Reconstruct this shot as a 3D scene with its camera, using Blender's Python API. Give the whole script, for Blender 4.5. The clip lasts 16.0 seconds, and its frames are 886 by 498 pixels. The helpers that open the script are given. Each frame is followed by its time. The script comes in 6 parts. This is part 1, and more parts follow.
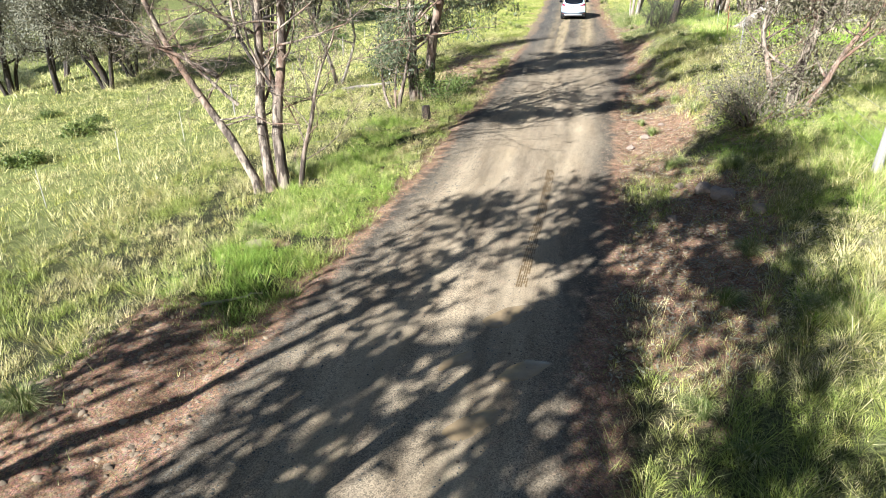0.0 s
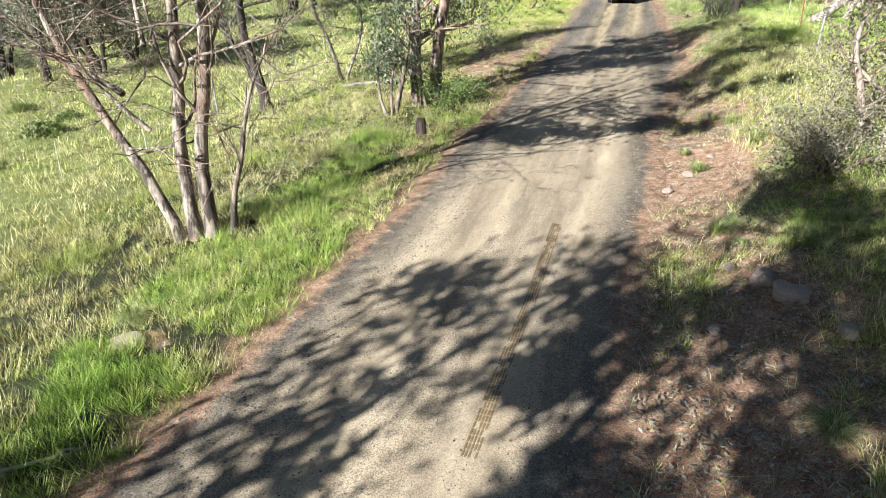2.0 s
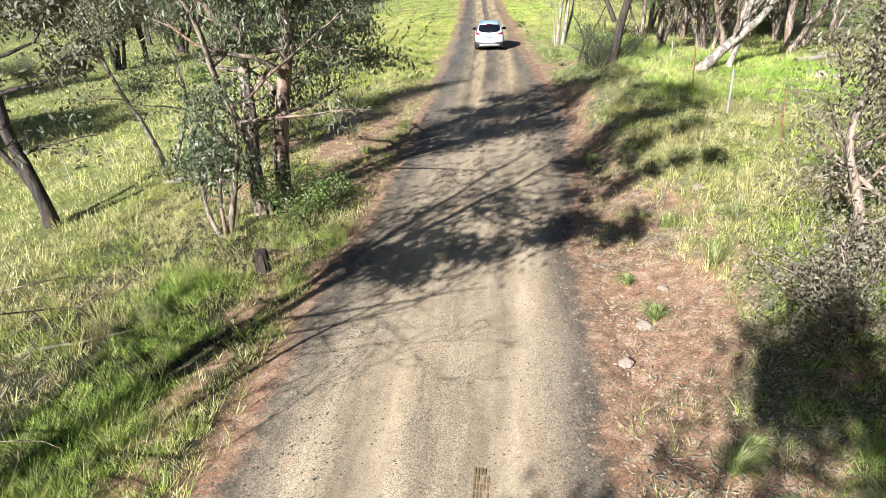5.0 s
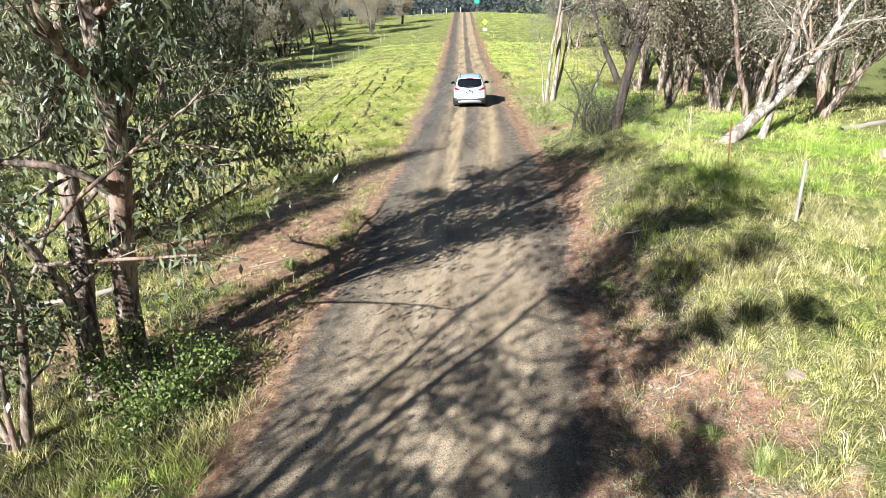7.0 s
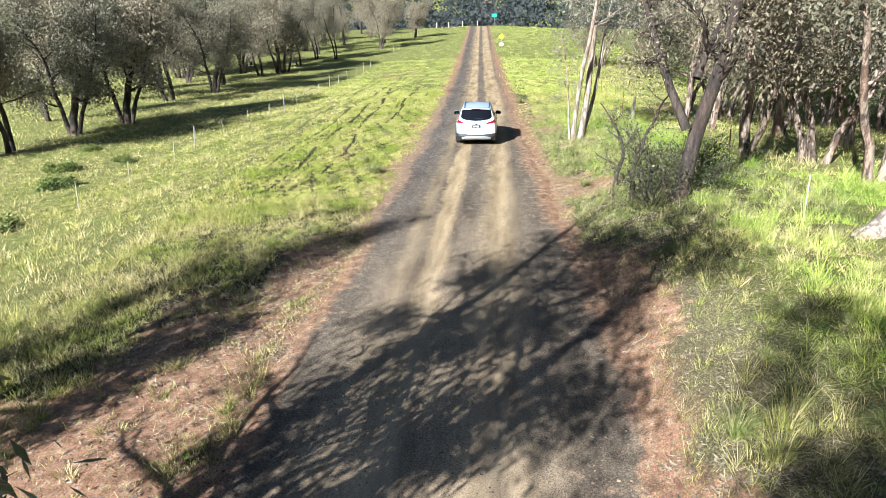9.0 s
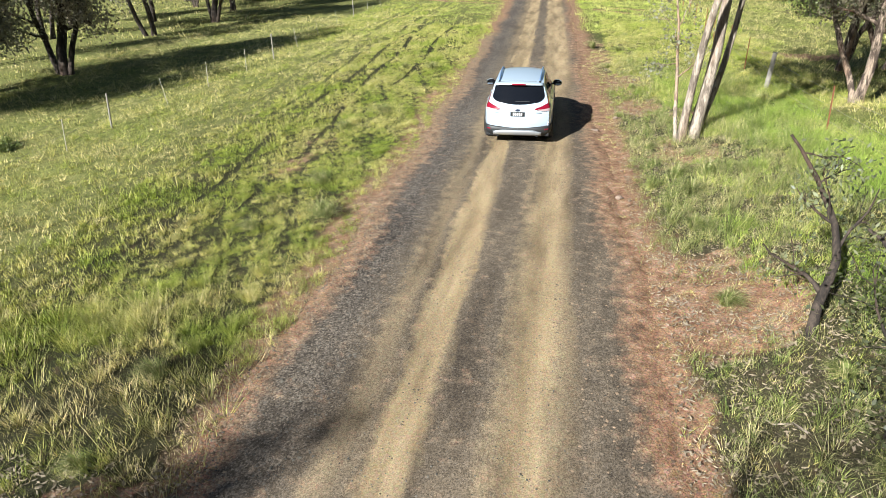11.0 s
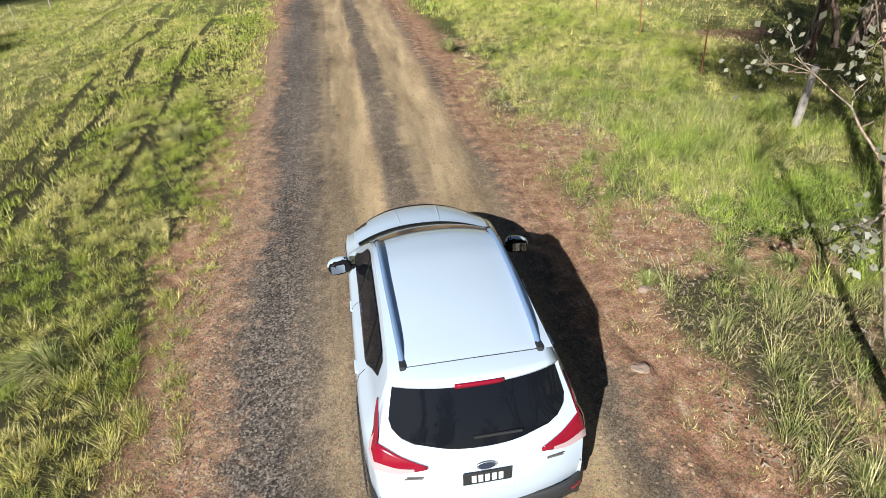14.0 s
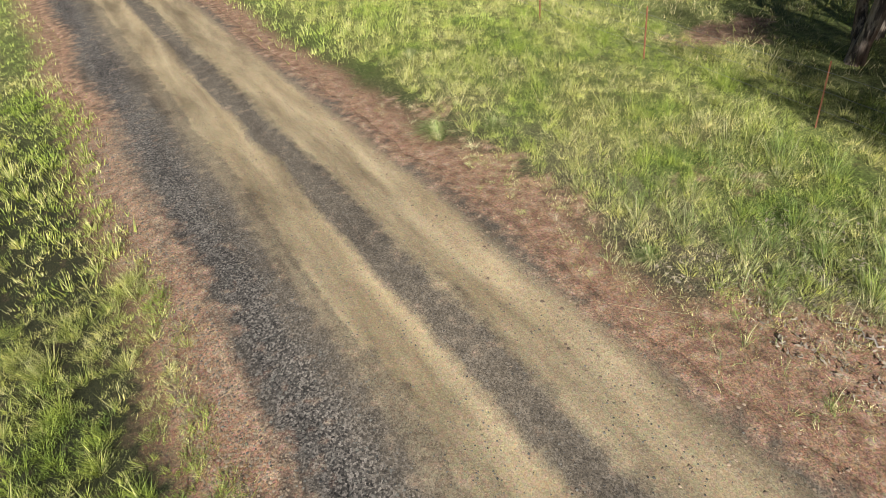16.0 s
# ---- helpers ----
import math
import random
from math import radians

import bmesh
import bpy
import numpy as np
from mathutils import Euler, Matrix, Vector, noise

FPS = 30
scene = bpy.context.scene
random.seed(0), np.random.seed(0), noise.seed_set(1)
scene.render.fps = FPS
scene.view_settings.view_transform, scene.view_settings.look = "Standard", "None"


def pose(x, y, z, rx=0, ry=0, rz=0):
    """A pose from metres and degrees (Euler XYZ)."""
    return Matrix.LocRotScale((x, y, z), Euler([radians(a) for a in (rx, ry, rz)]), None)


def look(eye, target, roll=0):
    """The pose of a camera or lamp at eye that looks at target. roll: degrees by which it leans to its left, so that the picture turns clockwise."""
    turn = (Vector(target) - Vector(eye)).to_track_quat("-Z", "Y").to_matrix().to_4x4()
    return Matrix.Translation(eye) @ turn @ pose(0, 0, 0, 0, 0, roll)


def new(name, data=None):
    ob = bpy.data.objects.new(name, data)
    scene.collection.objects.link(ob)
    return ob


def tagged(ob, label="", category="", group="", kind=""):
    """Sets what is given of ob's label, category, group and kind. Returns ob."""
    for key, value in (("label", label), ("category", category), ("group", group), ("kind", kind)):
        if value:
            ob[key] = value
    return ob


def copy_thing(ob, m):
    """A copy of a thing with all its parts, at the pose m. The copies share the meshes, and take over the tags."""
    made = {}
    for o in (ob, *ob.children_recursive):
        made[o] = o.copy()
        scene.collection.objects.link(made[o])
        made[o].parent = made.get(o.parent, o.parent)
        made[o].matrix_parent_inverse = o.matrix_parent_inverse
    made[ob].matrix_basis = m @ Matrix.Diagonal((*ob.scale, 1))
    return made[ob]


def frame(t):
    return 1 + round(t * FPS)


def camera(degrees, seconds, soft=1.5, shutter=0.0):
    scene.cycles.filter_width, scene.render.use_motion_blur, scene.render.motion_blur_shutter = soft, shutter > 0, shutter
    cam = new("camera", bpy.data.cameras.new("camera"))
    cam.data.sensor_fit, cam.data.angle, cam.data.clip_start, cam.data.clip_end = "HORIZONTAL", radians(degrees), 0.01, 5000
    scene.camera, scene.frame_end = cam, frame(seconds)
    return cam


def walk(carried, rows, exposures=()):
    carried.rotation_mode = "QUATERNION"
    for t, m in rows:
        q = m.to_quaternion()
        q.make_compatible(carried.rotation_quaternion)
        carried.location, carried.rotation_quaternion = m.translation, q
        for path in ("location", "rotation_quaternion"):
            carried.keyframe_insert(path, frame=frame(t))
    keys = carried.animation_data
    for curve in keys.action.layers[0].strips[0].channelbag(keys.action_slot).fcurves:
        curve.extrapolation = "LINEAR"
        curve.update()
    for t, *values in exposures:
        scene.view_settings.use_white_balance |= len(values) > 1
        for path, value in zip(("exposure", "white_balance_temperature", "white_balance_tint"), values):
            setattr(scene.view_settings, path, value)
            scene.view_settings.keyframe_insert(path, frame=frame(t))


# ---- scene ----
cam = camera(70.0, 16.0, 0.8)
PATH = [
    (0, (1.009, -5.179, 4.671), (0.6, -3.414, 3.824), -1.4),
    (0.5, (1.554, -4.163, 4.623), (1.008, -2.434, 3.78), -1.1),
    (1, (1.814, -2.999, 4.652), (1.188, -1.305, 3.793), -0.9),
    (1.5, (1.711, -2.082, 4.694), (1.104, -0.393, 3.811), -1.0),
    (2, (1.443, -1.154, 4.764), (0.908, 0.546, 3.857), -1.1),
    (2.5, (1.146, -0.439, 4.814), (0.683, 1.279, 3.899), -1.1),
    (3, (0.893, 0.319, 4.881), (0.512, 2.059, 3.97), -1.3),
    (3.5, (0.661, 1.047, 4.932), (0.343, 2.804, 4.031), -1.4),
    (4, (0.426, 1.894, 4.982), (0.175, 3.674, 4.105), -1.4),
    (4.2, (0.352, 2.255, 4.989), (0.124, 4.044, 4.124), -1.4),
    (6.3, (0.803, 7.399, 5.163), (0.642, 9.246, 4.413), -1.5),
    (6.5, (0.739, 8.041, 5.115), (0.585, 9.894, 4.379), -1.3),
    (7, (0.685, 9.718, 5.082), (0.54, 11.583, 4.376), -1.4),
    (7.5, (0.644, 11.44, 5.063), (0.508, 13.313, 4.377), -1.4),
    (8, (0.532, 13.361, 5.124), (0.404, 15.24, 4.449), -1.3),
    (8.5, (0.636, 15.258, 5.129), (0.493, 17.133, 4.449), -1.2),
    (9, (0.924, 17.412, 5.061), (0.73, 19.286, 4.391), -1.0),
    (9.2, (1.096, 18.249, 5.03), (0.872, 20.122, 4.365), -1.0),
    (11.3, (0.904, 30.656, 5.116), (0.537, 32.36, 4.137), -1.7),
    (11.5, (0.637, 32.032, 5.059), (0.31, 33.704, 4.011), -1.9),
    (12, (0.124, 35.57, 5.032), (-0.053, 37.094, 3.749), -2.5),
    (12.5, (-0.02, 38.548, 4.933), (-0.102, 39.868, 3.433), -3.1),
    (13, (-0.081, 40.708, 4.845), (-0.142, 41.938, 3.269), -3.3),
    (13.5, (-0.452, 41.546, 4.758), (-0.41, 43.048, 3.438), -2.5),
    (14, (-1.005, 41.819, 4.754), (-0.805, 43.52, 3.721), -2.7),
    (14.5, (-1.618, 42.537, 4.773), (-1.316, 44.321, 3.92), -2.7),
    (15, (-2.335, 44.734, 4.935), (-1.922, 46.507, 4.107), -3.0),
    (15.5, (-2.919, 47.839, 5.238), (-2.354, 49.492, 4.264), -3.6),
    (16, (-3.395, 51.421, 5.497), (-2.641, 52.835, 4.3), -4.2),
]
EXPOSURES = ((0.0, 1.46, 5600, 3), (2.5, 1.40, 5550, 2), (4.2, 1.29, 5700, 4), (7.0, 1.37, 5700, 5), (9.2, 1.38, 5700, 6), (11.3, 0.88, 6050, 4), (12.5, 0.63, 5700, 3), (13.5, 0.73, 6150, 9), (15.0, 0.77, 6150, 9), (16.0, 0.68, 5950, 5))
walk(cam, [(t, look(eye, target, roll)) for t, eye, target, roll in PATH], EXPOSURES)

# ---- world and sun ----
SUN_WAY = Vector((0.86, 1.52, -1.0)).normalized()
world = bpy.data.worlds.new("sky")
scene.world = world
world.use_nodes = True
sky = world.node_tree.nodes.new("ShaderNodeTexSky")
sky.sky_type, sky.sun_disc = "NISHITA", False
sky.sun_elevation, sky.sun_rotation = math.asin(-SUN_WAY.z), math.atan2(-SUN_WAY.x, -SUN_WAY.y)
sky.air_density, sky.dust_density = 1.0, 0.6
world.node_tree.links.new(sky.outputs[0], world.node_tree.nodes["Background"].inputs[0])
world.node_tree.nodes["Background"].inputs[1].default_value = 0.030
sun = new("sun", bpy.data.lights.new("sun", "SUN"))
sun.data.energy, sun.data.angle, sun.data.color = 5.7, radians(0.55), (1.0, 0.95, 0.88)
sun.matrix_world = Matrix.Translation((0, 0, 60)) @ SUN_WAY.to_track_quat("-Z", "Y").to_matrix().to_4x4()

# ---- the plan: road line and lie of the land ----
ROAD_Y = (-60, -20, 0, 20, 45, 60, 80, 125, 185, 260)
ROAD_X = (-2.0, -1.4, -1.0, -0.1, -0.45, -0.95, -1.8, -3.7, -6.1, -9.0)


def road_x(y):
    return np.interp(y, ROAD_Y, ROAD_X)


def smooth(a):
    a = np.clip(a, 0, 1)
    return a * a * (3 - 2 * a)


def wave(x, y, seed, scale):
    """Smooth random hills from a few crossed sines, about -1 to 1."""
    rng = np.random.RandomState(seed)
    total = 0
    for k in range(6):
        a, f, p = rng.uniform(0, 6.28), (0.6 + 0.35 * k) / scale, rng.uniform(0, 6.28)
        total = total + np.sin((x * math.cos(a) + y * math.sin(a)) * f * 6.28 + p) / (1 + 0.5 * k)
    return total / 2.6


def land(x, y):
    """Height of the ground without ruts."""
    x, y = np.asarray(x, float), np.asarray(y, float)
    u = x - road_x(y)
    bank = np.interp(y, (-10, 10, 25, 33, 40, 46, 52, 60), (0.8, 0.9, 1.0, 1.0, 0.7, 0.3, 0.0, -0.1))
    z = bank * smooth((u - 2.3) / 4.2)
    z = z + 0.30 * smooth((u - 2.9) / 0.8) * smooth((y - 16) / 5) * smooth((33 - y) / 5) * smooth((8.5 - u) / 4)
    z = z - np.interp(y, (30, 55), (0.10, 0.035)) * np.clip(-u - 3, 0, 12)
    z = z - 0.06 * np.clip(u - 6, 0, 20) * smooth((y - 45) / 12)
    rise = np.clip(y - 85, 0, None)
    z = z + 0.046 * np.where(rise < 10, rise * rise / 20, rise - 5) * (y < 400)
    z = np.where(y > 186, z - 0.03 * (np.clip(y, 186, 230) - 186), z)
    z = z + smooth((y - 230) / 260) * 62 * (0.75 + 0.25 * wave(x, y * 0.2, 5, 240)) - 7 * smooth((y - 186) / 60)
    z = z + smooth((-x - 45) / 180) * (26 + 8 * wave(x, y, 8, 150)) - 3 * smooth((-x - 24) / 20) * smooth((60 - y) / 40)
    z = z + smooth((x - 38) / 160) * (30 + 8 * wave(x, y, 9, 160))
    off = smooth((np.abs(u) - 2.6) / 2.0)
    near = (np.abs(u) < 60) & (y < 200)
    z = z + off * near * (0.07 * wave(x, y, 3, 4.5) + 0.035 * wave(x, y, 4, 1.4))
    # low earth mound beside the road at its first bend
    z = z + 0.35 * np.exp(-((u + 3.6) / 0.9) ** 2 - ((y - 0.5) / 3.2) ** 2)
    return z


# patches of bare soil: x, y, half width, half length, strength
BARE_BEND = ((3.3, 16.4, 1.3, 1.9, 0.7), (-4.0, -1.2, 1.15, 3.2, 1.0), (2.7, 4.2, 1.25, 3.6, 0.85), (2.6, 12.5, 1.5, 2.6, 1.0), (3.4, 6.4, 1.5, 2.4, 0.8), (2.6, 8.6, 1.2, 2.0, 0.6),
             (-3.6, 12.0, 0.5, 6.0, 0.5), (4.6, 10.0, 1.4, 1.5, 0.5), (-4.3, 4.1, 0.7, 0.5, 0.5))
BARE_GUMS = ((-4.4, 25.0, 1.9, 4.6, 0.9), (-7.0, 24.0, 2.6, 1.4, 0.6), (-3.4, 30.0, 1.0, 3.2, 0.9), (2.8, 19.0, 0.9, 3.4, 0.6),
             (2.2, 25.0, 1.0, 4.0, 0.8), (3.3, 14.6, 1.6, 2.4, 0.62), (2.9, 21.5, 0.9, 3.0, 0.55), (3.0, 28.5, 1.2, 3.0, 0.75),
             (-3.7, 20.0, 1.3, 3.2, 0.75), (-6.5, 19.0, 1.8, 1.6, 0.55), (2.0, 34.0, 0.9, 4.0, 0.8))
BARE_FIELD = ((5.0, 79.7, 3.2, 0.55, 1.2), (-10.5, 91.0, 2.5, 0.5, 1.0), (3.0, 37.3, 1.8, 1.5, 0.9), (1.9, 45.5, 0.7, 6.0, 0.8),
              (3.0, 49.5, 1.2, 1.4, 0.7), (2.6, 53.0, 1.3, 2.5, 0.7), (4.2, 48.0, 0.8, 0.8, 0.6), (-6.0, 44.0, 0.7, 2.0, 0.5),
              (3.8, 45.0, 1.1, 3.5, 0.45), (-3.7, 52.0, 0.7, 5.0, 0.55), (-3.3, 40.0, 0.5, 8.0, 0.5), (2.1, 60.0, 1.0, 4.0, 0.5),
              (4.9, 57.0, 1.0, 0.9, 0.4), (12.0, 62.5, 2.4, 1.2, 0.7))


def bare(x, y):
    x, y = np.asarray(x, float), np.asarray(y, float)
    b = np.zeros(np.broadcast(x, y).shape)
    for bx, by, rx, ry, s in BARE_BEND + BARE_GUMS + BARE_FIELD:
        b = np.maximum(b, s * np.clip(1.5 - 1.1 * np.sqrt(((x - bx) / rx) ** 2 + ((y - by) / ry) ** 2), 0, 1))
    b = b + 0.22 * wave(x, y, 12, 2.2) + 0.12 * wave(x, y, 13, 0.7) + 0.9 * drain(x, y)
    return np.clip(b, 0, 1)


def drain(x, y):
    """True in the shallow scoured drains that run off the road across the field."""
    hit = np.zeros(np.broadcast(x, y).shape, bool)
    for x0, y0, x1, y1, half in ((-14.6, 91.0, -9.5, 85.6, 0.42), (-9.5, 85.6, -3.0, 81.2, 0.28), (2.0, 78.0, 7.6, 74.6, 0.4), (2.4, 94.6, 5.4, 93.0, 0.3)):
        k = np.clip((x - x0) / (x1 - x0), 0, 1)
        line = np.abs(y - (y0 + (y1 - y0) * k)) + 9 * np.abs(x - (x0 + (x1 - x0) * k))
        hit |= line < half * (1 + 0.5 * wave(x, y, 45, 0.9))
    return hit


def furrow(x, y):
    """True in the broken wheel furrows across the mown field."""
    hit = np.zeros(np.broadcast(x, y).shape, bool)
    for k, (a, lean, lo, hi) in enumerate(((-6.3, -0.09, 40, 72), (-5.2, -0.06, 52, 88), (-7.7, -0.05, 38, 86), (-8.9, -0.03, 42, 90), (-10.4, -0.04, 42, 88), (-11.4, -0.03, 46, 92))):
        line = np.abs(x - (a + lean * (y - 45) + 0.15 * np.sin(y * 0.45 + k)))
        hit |= (line < 0.06 + 0.002 * (y - 30)) & (y > lo) & (y < hi) & (wave(x * 0.2, y, 30 + k, 2.6) > -0.35)
    return hit


def edge_left(y):
    return np.interp(y, (-20, 8, 18, 35, 60, 200), (1.9, 1.95, 2.1, 2.2, 2.3, 2.4)) + 0.16 * wave(y, 0 * y, 21, 4) + 0.07 * wave(y, 0 * y, 22, 1.1)


def edge_right(y):
    return np.interp(y, (-20, 8, 18, 26, 35, 45, 60, 200), (1.9, 2.2, 2.3, 2.9, 2.4, 1.85, 1.85, 2.0)) + 0.2 * wave(y, 0 * y, 23, 4) + 0.08 * wave(y, 0 * y, 24, 1.1)


# ---- materials ----
def material(name):
    m = bpy.data.materials.new(name)
    m.use_nodes = True
    n = m.node_tree.nodes
    return m, n, m.node_tree.links, n["Principled BSDF"]


def texture(n, l, kind, scale, detail=4.0, where=None, rough=0.55):
    t = n.new("ShaderNodeTexNoise" if kind == "noise" else "ShaderNodeTexVoronoi")
    t.inputs["Scale"].default_value = scale
    if kind == "noise":
        t.inputs["Detail"].default_value, t.inputs["Roughness"].default_value = detail, rough
    if where is not None:
        l.new(where, t.inputs["Vector"])
    return t.outputs[0]


def ramp(n, l, source, stops):
    r = n.new("ShaderNodeValToRGB")
    while len(r.color_ramp.elements) < len(stops):
        r.color_ramp.elements.new(0.5)
    for e, (p, c) in zip(r.color_ramp.elements, stops):
        e.position, e.color = p, (*c, 1) if len(c) == 3 else c
    if source is not None:
        l.new(source, r.inputs[0])
    return r.outputs[0]


def mix(n, l, fac, a, b, how="MIX"):
    m = n.new("ShaderNodeMix")
    m.data_type, m.blend_type = "RGBA", how
    for socket, value in ((m.inputs[0], fac), (m.inputs[6], a), (m.inputs[7], b)):
        if isinstance(value, (int, float)):
            socket.default_value = value
        elif isinstance(value, tuple):
            socket.default_value = (*value, 1)
        else:
            l.new(value, socket)
    return m.outputs[2]


def maths(n, l, how, a, b=None, clamp=False):
    m = n.new("ShaderNodeMath")
    m.operation, m.use_clamp = how, clamp
    for socket, value in ((m.inputs[0], a), (m.inputs[1], b)):
        if isinstance(value, (int, float)):
            socket.default_value = value
        elif value is not None:
            l.new(value, socket)
    return m.outputs[0]


def bump(n, l, bsdf, height, strength, distance=0.02):
    b = n.new("ShaderNodeBump")
    b.inputs["Strength"].default_value, b.inputs["Distance"].default_value = strength, distance
    l.new(height, b.inputs["Height"])
    l.new(b.outputs[0], bsdf.inputs["Normal"])


def plain(name, colour, rough=0.5, metal=0.0, grain=0.0, scale=30.0, coat=0.0):
    """One surface with a little mottling."""
    m, n, l, b = material(name)
    b.inputs["Roughness"].default_value, b.inputs["Metallic"].default_value = rough, metal
    b.inputs["Coat Weight"].default_value = coat
    if grain:
        w = n.new("ShaderNodeTexCoord").outputs["Object"]
        f = texture(n, l, "noise", scale, 5, w)
        l.new(mix(n, l, f, tuple(c * (1 - grain) for c in colour), tuple(min(1, c * (1 + grain)) for c in colour)), b.inputs["Base Color"])
        bump(n, l, b, f, 0.25, 0.005)
    else:
        b.inputs["Base Color"].default_value = (*colour, 1)
    return m


def band(n, l, x, centre, half, soft):
    """1 within half of centre, falling to 0 over soft."""
    d = maths(n, l, "ABSOLUTE", maths(n, l, "SUBTRACT", x, centre))
    return maths(n, l, "DIVIDE", maths(n, l, "SUBTRACT", half + soft, d), soft, clamp=True)


def earth_material():
    """Gravel road with pale wheel tracks, red soil beside it, and thatch under the grass."""
    m, n, l, b = material("gravel_and_soil")
    at = {}
    for key in ("lat", "bare", "edge", "along"):
        a = n.new("ShaderNodeAttribute")
        a.attribute_name = key
        at[key] = a.outputs["Fac"]
    pos = n.new("ShaderNodeTexCoord").outputs["Object"]
    mp = n.new("ShaderNodeMapping")
    mp.inputs["Scale"].default_value = (1.0, 0.16, 1.0)
    l.new(pos, mp.inputs["Vector"])
    streak = texture(n, l, "noise", 2.6, 6, mp.outputs[0])
    big, mid, fine = texture(n, l, "noise", 0.55, 5, pos), texture(n, l, "noise", 4.5, 6, pos), texture(n, l, "noise", 40, 4, pos)
    grit = n.new("ShaderNodeTexVoronoi")
    grit.inputs["Scale"].default_value = 42
    l.new(pos, grit.inputs["Vector"])
    lat = maths(n, l, "ADD", at["lat"], maths(n, l, "MULTIPLY", maths(n, l, "SUBTRACT", mid, 0.5), 0.34))
    lat = maths(n, l, "ADD", lat, maths(n, l, "MULTIPLY", maths(n, l, "SUBTRACT", streak, 0.5), 0.5))
    # grey stone chips
    grey = ramp(n, l, grit.outputs["Color"], ((0.12, (0.03, 0.026, 0.023)), (0.5, (0.10, 0.085, 0.072)), (0.88, (0.26, 0.22, 0.185))))
    brown = ramp(n, l, mid, ((0.3, (0.115, 0.09, 0.064)), (0.7, (0.22, 0.172, 0.12))))
    base = mix(n, l, 0.64, grey, brown)
    loose = maths(n, l, "MULTIPLY", band(n, l, lat, -1.85, 0.18, 0.4), band(n, l, at["along"], 120.0, 80.0, 14.0))
    base = mix(n, l, loose, base, grey)
    tan = ramp(n, l, streak, ((0.3, (0.31, 0.225, 0.125)), (0.7, (0.56, 0.425, 0.25))))
    tan = mix(n, l, 0.18, tan, grit.outputs["Color"], "MULTIPLY")
    tracks = maths(n, l, "MAXIMUM", band(n, l, lat, -0.42, 0.2, 0.16), maths(n, l, "MULTIPLY", band(n, l, lat, 1.05, 0.2, 0.34), 0.92))
    tracks = maths(n, l, "MAXIMUM", tracks, maths(n, l, "MULTIPLY", band(n, l, lat, -1.02, 0.07, 0.2), 0.42))
    rise = maths(n, l, "DIVIDE", maths(n, l, "SUBTRACT", at["along"], 46.0), 10.0, clamp=True)
    worn = maths(n, l, "MAXIMUM", band(n, l, lat, -0.5, 0.32, 0.16), band(n, l, lat, 1.05, 0.42, 0.25))
    tracks = maths(n, l, "MAXIMUM", tracks, maths(n, l, "MULTIPLY", worn, rise))
    tracks = maths(n, l, "MULTIPLY", tracks, maths(n, l, "ADD", maths(n, l, "MULTIPLY", big, 0.5), 0.62), clamp=True)
    base = mix(n, l, tracks, base, tan)
    # the first bend is washed with pale clay
    clay = maths(n, l, "MULTIPLY", band(n, l, at["along"], 12.0, 11.0, 12.0), band(n, l, lat, 0.15, 1.3, 0.7))
    clay = maths(n, l, "MULTIPLY", clay, ramp(n, l, big, ((0.26, (0.5, 0.5, 0.5)), (0.5, (0.95, 0.95, 0.95)))))
    base = mix(n, l, clay, base, ramp(n, l, streak, ((0.3, (0.29, 0.215, 0.14)), (0.7, (0.47, 0.365, 0.25)))))
    # damp and dusty patches of the carriageway
    patch = texture(n, l, "noise", 1.5, 7, mp.outputs[0], 0.62)
    base = mix(n, l, 0.8, base, ramp(n, l, patch, ((0.34, (0.52, 0.5, 0.5)), (0.5, (0.98, 0.97, 0.96)), (0.68, (1.25, 1.22, 1.18)))), "MULTIPLY")
    # red soil
    red = ramp(n, l, mid, ((0.25, (0.155, 0.086, 0.052)), (0.55, (0.36, 0.214, 0.132)), (0.75, (0.52, 0.37, 0.255))))
    red = mix(n, l, 0.25, red, grit.outputs["Color"], "MULTIPLY")
    # thatch and soil under the grass
    thatch = ramp(n, l, mid, ((0.25, (0.06, 0.06, 0.025)), (0.55, (0.15, 0.15, 0.06)), (0.8, (0.29, 0.26, 0.13))))
    lush = ramp(n, l, big, ((0.35, (0.75, 0.70, 0.55)), (0.65, (0.55, 0.80, 0.28))))
    thatch = mix(n, l, 1.0, thatch, lush, "MULTIPLY")
    # soil colour darkened to stand for shade between the tall tufts beside the road
    tuft_shade = maths(n, l, "MULTIPLY", band(n, l, at["lat"], -4.0, 6.2, 2.0), band(n, l, at["along"], 28.0, 34.0, 24.0))
    tuft_shade = maths(n, l, "MAXIMUM", tuft_shade, maths(n, l, "MULTIPLY", maths(n, l, "MULTIPLY", band(n, l, at["lat"], 5.6, 3.0, 1.0), band(n, l, at["along"], 40.0, 8.0, 5.0)), 0.8))
    dusty = maths(n, l, "MULTIPLY", band(n, l, at["lat"], 3.2, 1.2, 1.0), band(n, l, at["along"], 30.0, 27.0, 8.0))
    litter = texture(n, l, "noise", 26, 7, pos, 0.75)
    thatch = mix(n, l, 0.45, thatch, ramp(n, l, big, ((0.35, (0.27, 0.27, 0.10)), (0.65, (0.15, 0.20, 0.05)))))
    thatch = mix(n, l, 0.85, thatch, ramp(n, l, litter, ((0.36, (0.12, 0.11, 0.10)), (0.5, (0.7, 0.68, 0.62)), (0.64, (1.9, 1.75, 1.5)))), "MULTIPLY")
